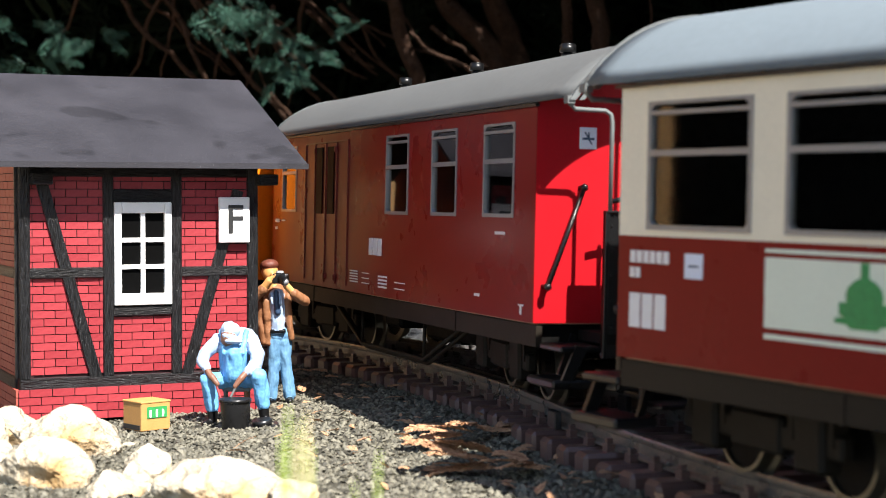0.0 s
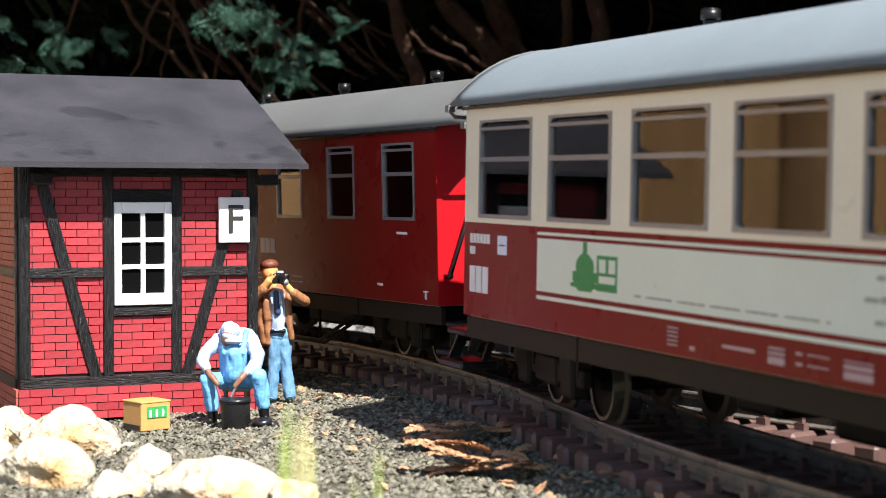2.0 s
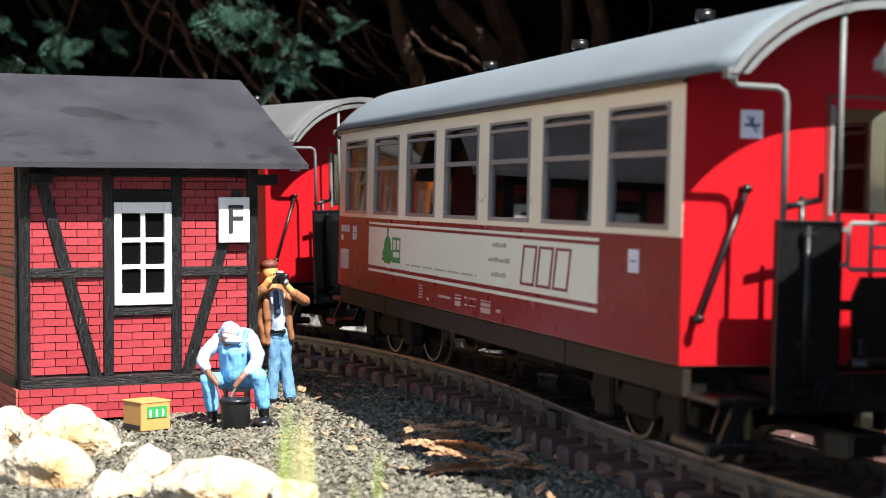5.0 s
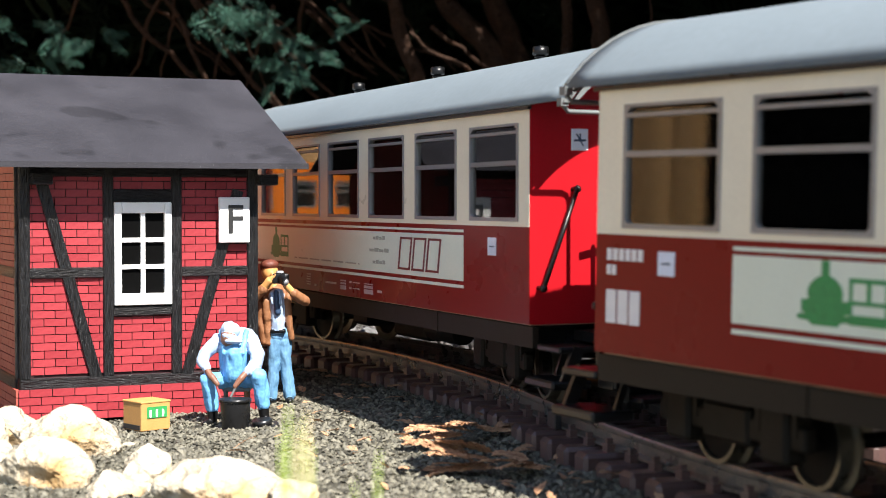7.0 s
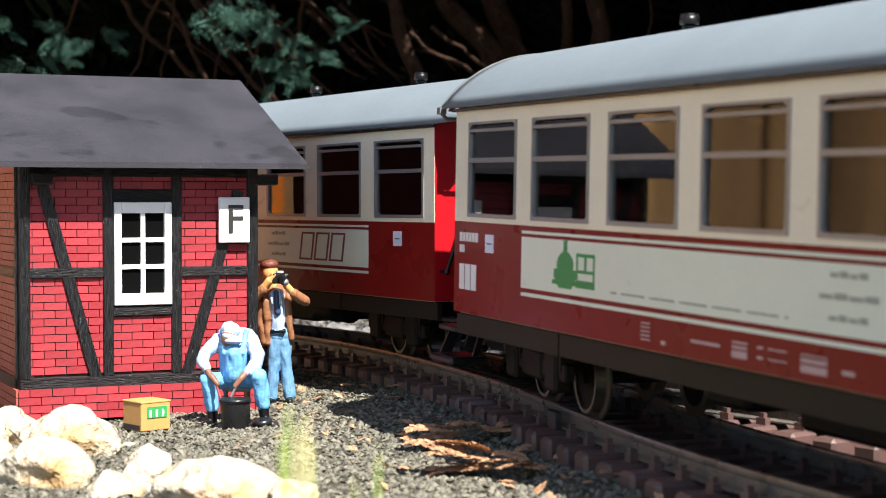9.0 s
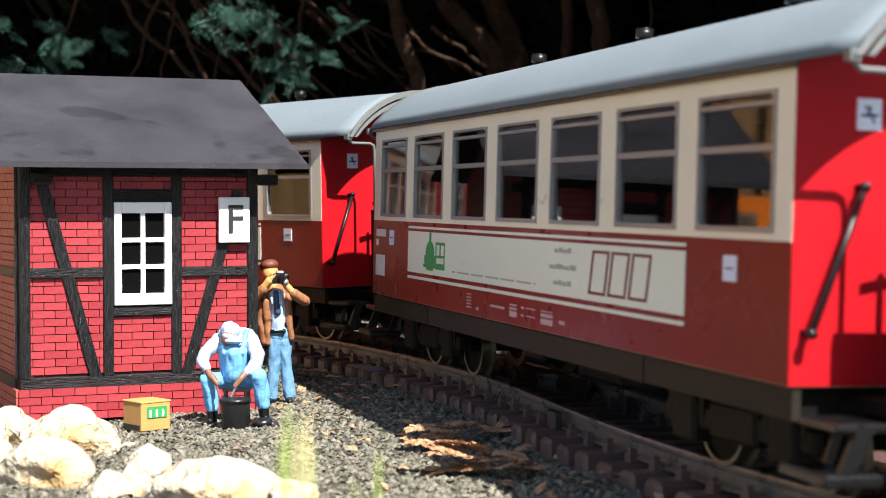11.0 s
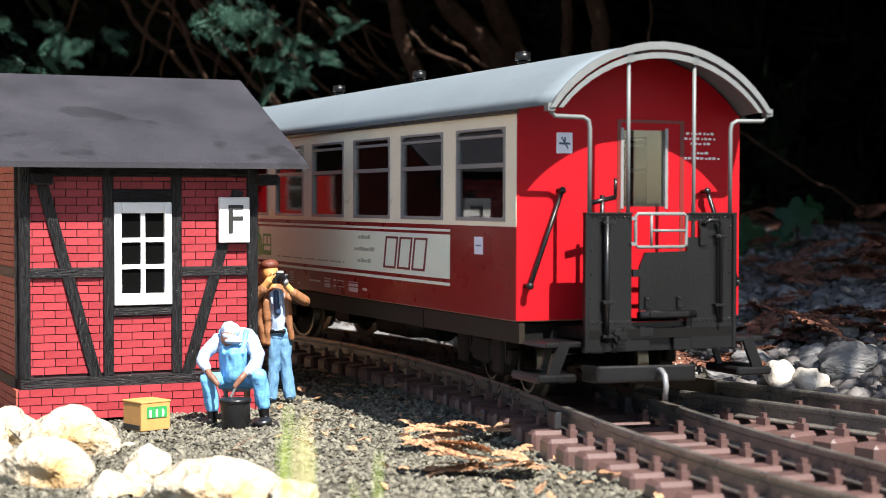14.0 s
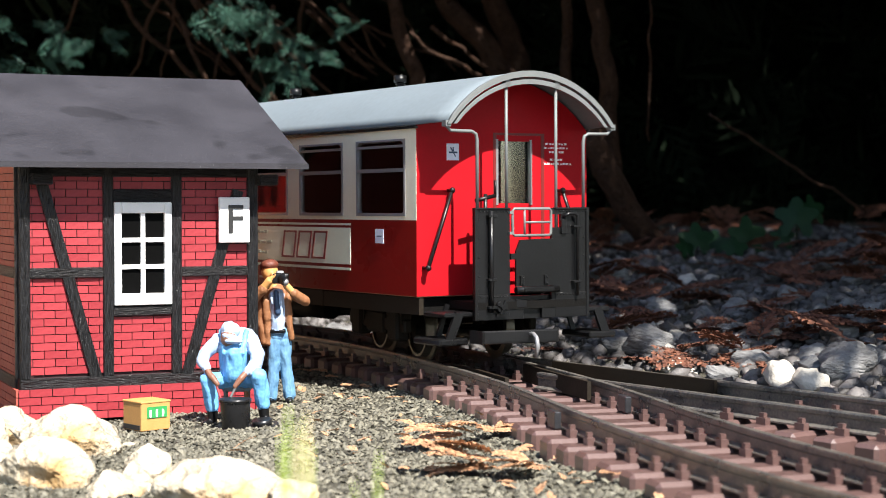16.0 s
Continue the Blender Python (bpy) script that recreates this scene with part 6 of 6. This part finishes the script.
slab = mesh_of("slab", boxes((-0.197, 0.197, -0.197, 0.197, -0.05, 0), bevel=0.006), M["bounce_clay"])
for i in range(7):
    for j in range(11):
        if -1.9 + 0.4 * j + 0.2 * (i % 2) > 2.12:
            continue
        o = new("slab", slab); o.parent = bounce_paving
        o.matrix_basis = pose(-0.66 - 0.4 * i, -1.9 + 0.4 * j + 0.2 * (i % 2), -0.0205 + 0.0006 * ((i * 3 + j) % 3))

# fallen sprays
def fallen(px, py, lpx, n, mat_, name, label, cat, seed):
    x, y, z = on_bank(px, py)
    s = y / 2996
    r = random.Random(seed)
    rows = []
    for k in range(n):
        rows.append((pose(r.gauss(0, lpx * s * 0.28), r.gauss(0, 0.006), 0.0016 + k * 0.0005, r.uniform(-14, 14), r.uniform(-10, 10), r.choice((0, 180)) + r.uniform(-35, 35)), lpx * s * r.uniform(0.35, 0.7)))
    o = new(name, sprays(rows, mat_, True, seed, 1.9))
    o.matrix_world = pose(x, y, z + 0.001, 0, 0, r.uniform(-10, 10))
    tagged(o, label, cat, "fallen sprays on the gravel")
for k, (px, py, l, n) in enumerate([(845, 788, 130, 9), (905, 848, 190, 10), (765, 808, 70, 4), (690, 697, 34, 2), (705, 758, 34, 2), (800, 765, 50, 3), (1078, 856, 60, 3), (1010, 872, 60, 2), (580, 670, 60, 3), (625, 690, 34, 2), (757, 752, 30, 2), (930, 815, 60, 3), (1500, 790, 90, 4), (590, 712, 30, 2), (870, 778, 60, 3)]):
    fallen(px, py, l, n, M["dry"], "dry_spray", "dry orange-brown conifer spray on dark gravel", "litter", 60 + k)
rows = []
for k in range(240):
    y = 0.95 + 1.2 * rng.random()
    x = rng.uniform(0.05, 0.3 * y)
    px, py = x - T2P.x, y - T2P.y
    if px * T2D.y - py * T2D.x < 0.09:
        continue
    rows.append((pose(x, y, bank_height(x, y) + 0.006, rng.uniform(-20, 20), rng.uniform(-20, 20), rng.uniform(0, 360)), rng.uniform(0.02, 0.06)))
o = new("leaf_litter", sprays(rows, M["drydark"], True, 8))
tagged(o, "brown rotting conifer litter on the bank", "litter", kind="stuff")
fallen(1300, 596, 130, 7, M["drydark"], "fallen_spray", "reddish dead conifer spray on stones", "litter", 99)

rows = []
for k in range(110):
    x, y = rng.uniform(-0.09, 0.11), rng.uniform(0.55, 0.95)
    rows.append((pose(x, y, bank_height(x, y) + 0.0025, rng.uniform(-25, 25), rng.uniform(-25, 25), rng.uniform(0, 360)), rng.uniform(0.003, 0.010)))
o = new("needle_litter", sprays(rows, M["dry"], False, 21, 2.4))
tagged(o, "scattered dry brown conifer flakes on gravel", "litter", kind="stuff")

# ivy
def ivy(px, py, y, size, turn, tilt):
    x, yy, z = ray_place(px, py, y)
    bm = B()
    n = 25
    c = bm.verts.new((0, 0, 0.004 * size))
    ring = []
    for k in range(n):
        a = k / n * 2 * math.pi
        lobes = 0.55 + 0.45 * abs(math.cos(2.5 * (a - math.pi / 2))) ** 1.5
        if abs(a - 1.5 * math.pi) < 0.3:
            lobes *= 0.45
        ring.append(bm.verts.new((math.cos(a) * size * lobes, math.sin(a) * size * lobes, -0.12 * size * lobes)))
    for k in range(n):
        bm.faces.new((c, ring[k], ring[(k + 1) % n]))
    zb = bank_height(x, yy)
    tube(bm, [(0, 0, 0), (0, -size * 0.6, -size * 0.3), (0, -size * 0.8, -size * 1.2)], size * 0.03, 5)
    thing("ivy_leaf", bm, M["ivy"], "dark green lobed ivy leaf at the hedge foot", "ivy", "ivy leaves", m=pose(x, yy, z, tilt, 0, turn))
for a in ((1235, 425, 1.66, 0.02, 10, 70), (1262, 432, 1.68, 0.018, -20, 60), (1325, 418, 1.66, 0.022, 15, 75), (1215, 440, 1.64, 0.014, 40, 60), (1410, 385, 1.7, 0.024, -10, 70), (1440, 372, 1.72, 0.018, 30, 70), (1300, 440, 1.64, 0.015, 0, 60), (1385, 420, 1.7, 0.014, 0, 70)):
    ivy(*a)

# blades of grass near the lens
def grass(px, top, y, wpx, lean, material, label):
    x, yy, z = ray_place(px, top, y)
    s = y / 2996
    bm = B()
    zb = -0.022
    pts = [(-lean * s * (1 - f) ** 1.5 * 60, 0.004 * f, zb - z + (z - zb) * f - 0) for f in (0, 0.25, 0.5, 0.75, 0.92, 1.0)]
    base = pose(x, yy, 0)
    tube(bm, [(p[0], p[1], z + p[2] - zb + zb) for p in pts], [wpx * s * k for k in (0.5, 0.55, 0.5, 0.42, 0.25, 0.06)], 6, flat=0.35)
    thing("grass_blade", bm, material, label, "grass", "grass blades by the lens", m=pose(x, yy, 0))
for px, top, y, w, lean, m in ((505, 722, 0.25, 16, 0.4, "blade"), (492, 770, 0.26, 13, -0.3, "blade"), (540, 735, 0.25, 15, -0.5, "straw"), (522, 760, 0.26, 14, 0.2, "straw"), (548, 790, 0.26, 12, 0.3, "blade"), (668, 808, 0.26, 15, 0.8, "blade"), (625, 860, 0.27, 10, 0.2, "blade"), (530, 745, 0.255, 10, 0.6, "blade")):
    grass(px, top, y, w, lean, M[m], "fresh green grass blade" if m == "blade" else "pale dry grass stalk")

# ---- brickwork of the house ----
brick_wall("wall", "red brick front wall with dark joints", WL, 0.0142, WH, Matrix.Identity(4), hidden, 0.0004, True)
brick_wall("plinth", "red brick plinth course", WL + 0.004, 0.0, 0.0142, pose(-0.002, -0.0026, 0), lambda xc, zc, a, b: False, 0.0004, True)
brick_wall("side_wall", "shaded dull red brick side wall", WD, 0.0142, WH, Matrix.Translation((0, WD, 0)) @ pose(0, 0, 0, 0, 0, -90), lambda xc, zc, a, b: False, 0.0004, False)
brick_wall("side_plinth", "shaded brick plinth", WD + 0.002, 0.0, 0.0142, Matrix.Translation((-0.0026, WD, 0)) @ pose(0, 0, 0, 0, 0, -90), lambda xc, zc, a, b: False, 0.0004, False)

# ---- what moves ----
def vehicle_pose(s, fore_aft):
    back, fwd = fore_aft
    if fore_aft[1] > 1.9:
        return coach_pose(s)
    ax, ay, _ = on_line(s + back)
    bx, by, _ = on_line(s + fwd)
    d = Vector((bx - ax, by - ay)).normalized()
    ox, oy = ax - d.x * back * U, ay - d.y * back * U
    z = float(np.interp(s, TILT_S, RISE)) * U
    return pose(ox, oy, z, float(np.interp(s, TILT_S, BANK)), 0, math.degrees(math.atan2(d.y, d.x)))

def motions():
    times = [k * 0.25 for k in range(65)]
    spins = [k * 0.2 for k in range(81)]
    for ob, ahead, ends in TRAIN:
        walk(ob, [(t, vehicle_pose(travelled(t) + ahead, ends)) for t in times])
        found = [o for o in ob.children if o.name.split(".")[0] == "bogie"]
        for b in found:
            x = min(ends, key=lambda e: abs(b.location.x - e * U))
            rows = []
            for t in times:
                s = travelled(t) + ahead
                px, py, th = on_line(s + x)
                z = float(np.interp(s + x, TILT_S, RISE)) * U
                rel = vehicle_pose(s, ends).inverted() @ pose(px, py, z, 0, 0, math.degrees(th))
                rows.append((t, rel))
            walk(b, rows)
            for w in [c for c in b.children if c.name.startswith("wheelset")]:
                base = w.location.copy()
                walk(w, [(t, pose(*base, 0, math.degrees(travelled(t) / 0.162) % 360, 0)) for t in spins])
    for ob, coach, ahead, ends, local in RIDERS:
        walk(ob, [(t, vehicle_pose(travelled(t) + ahead, ends) @ local) for t in times])

motions()
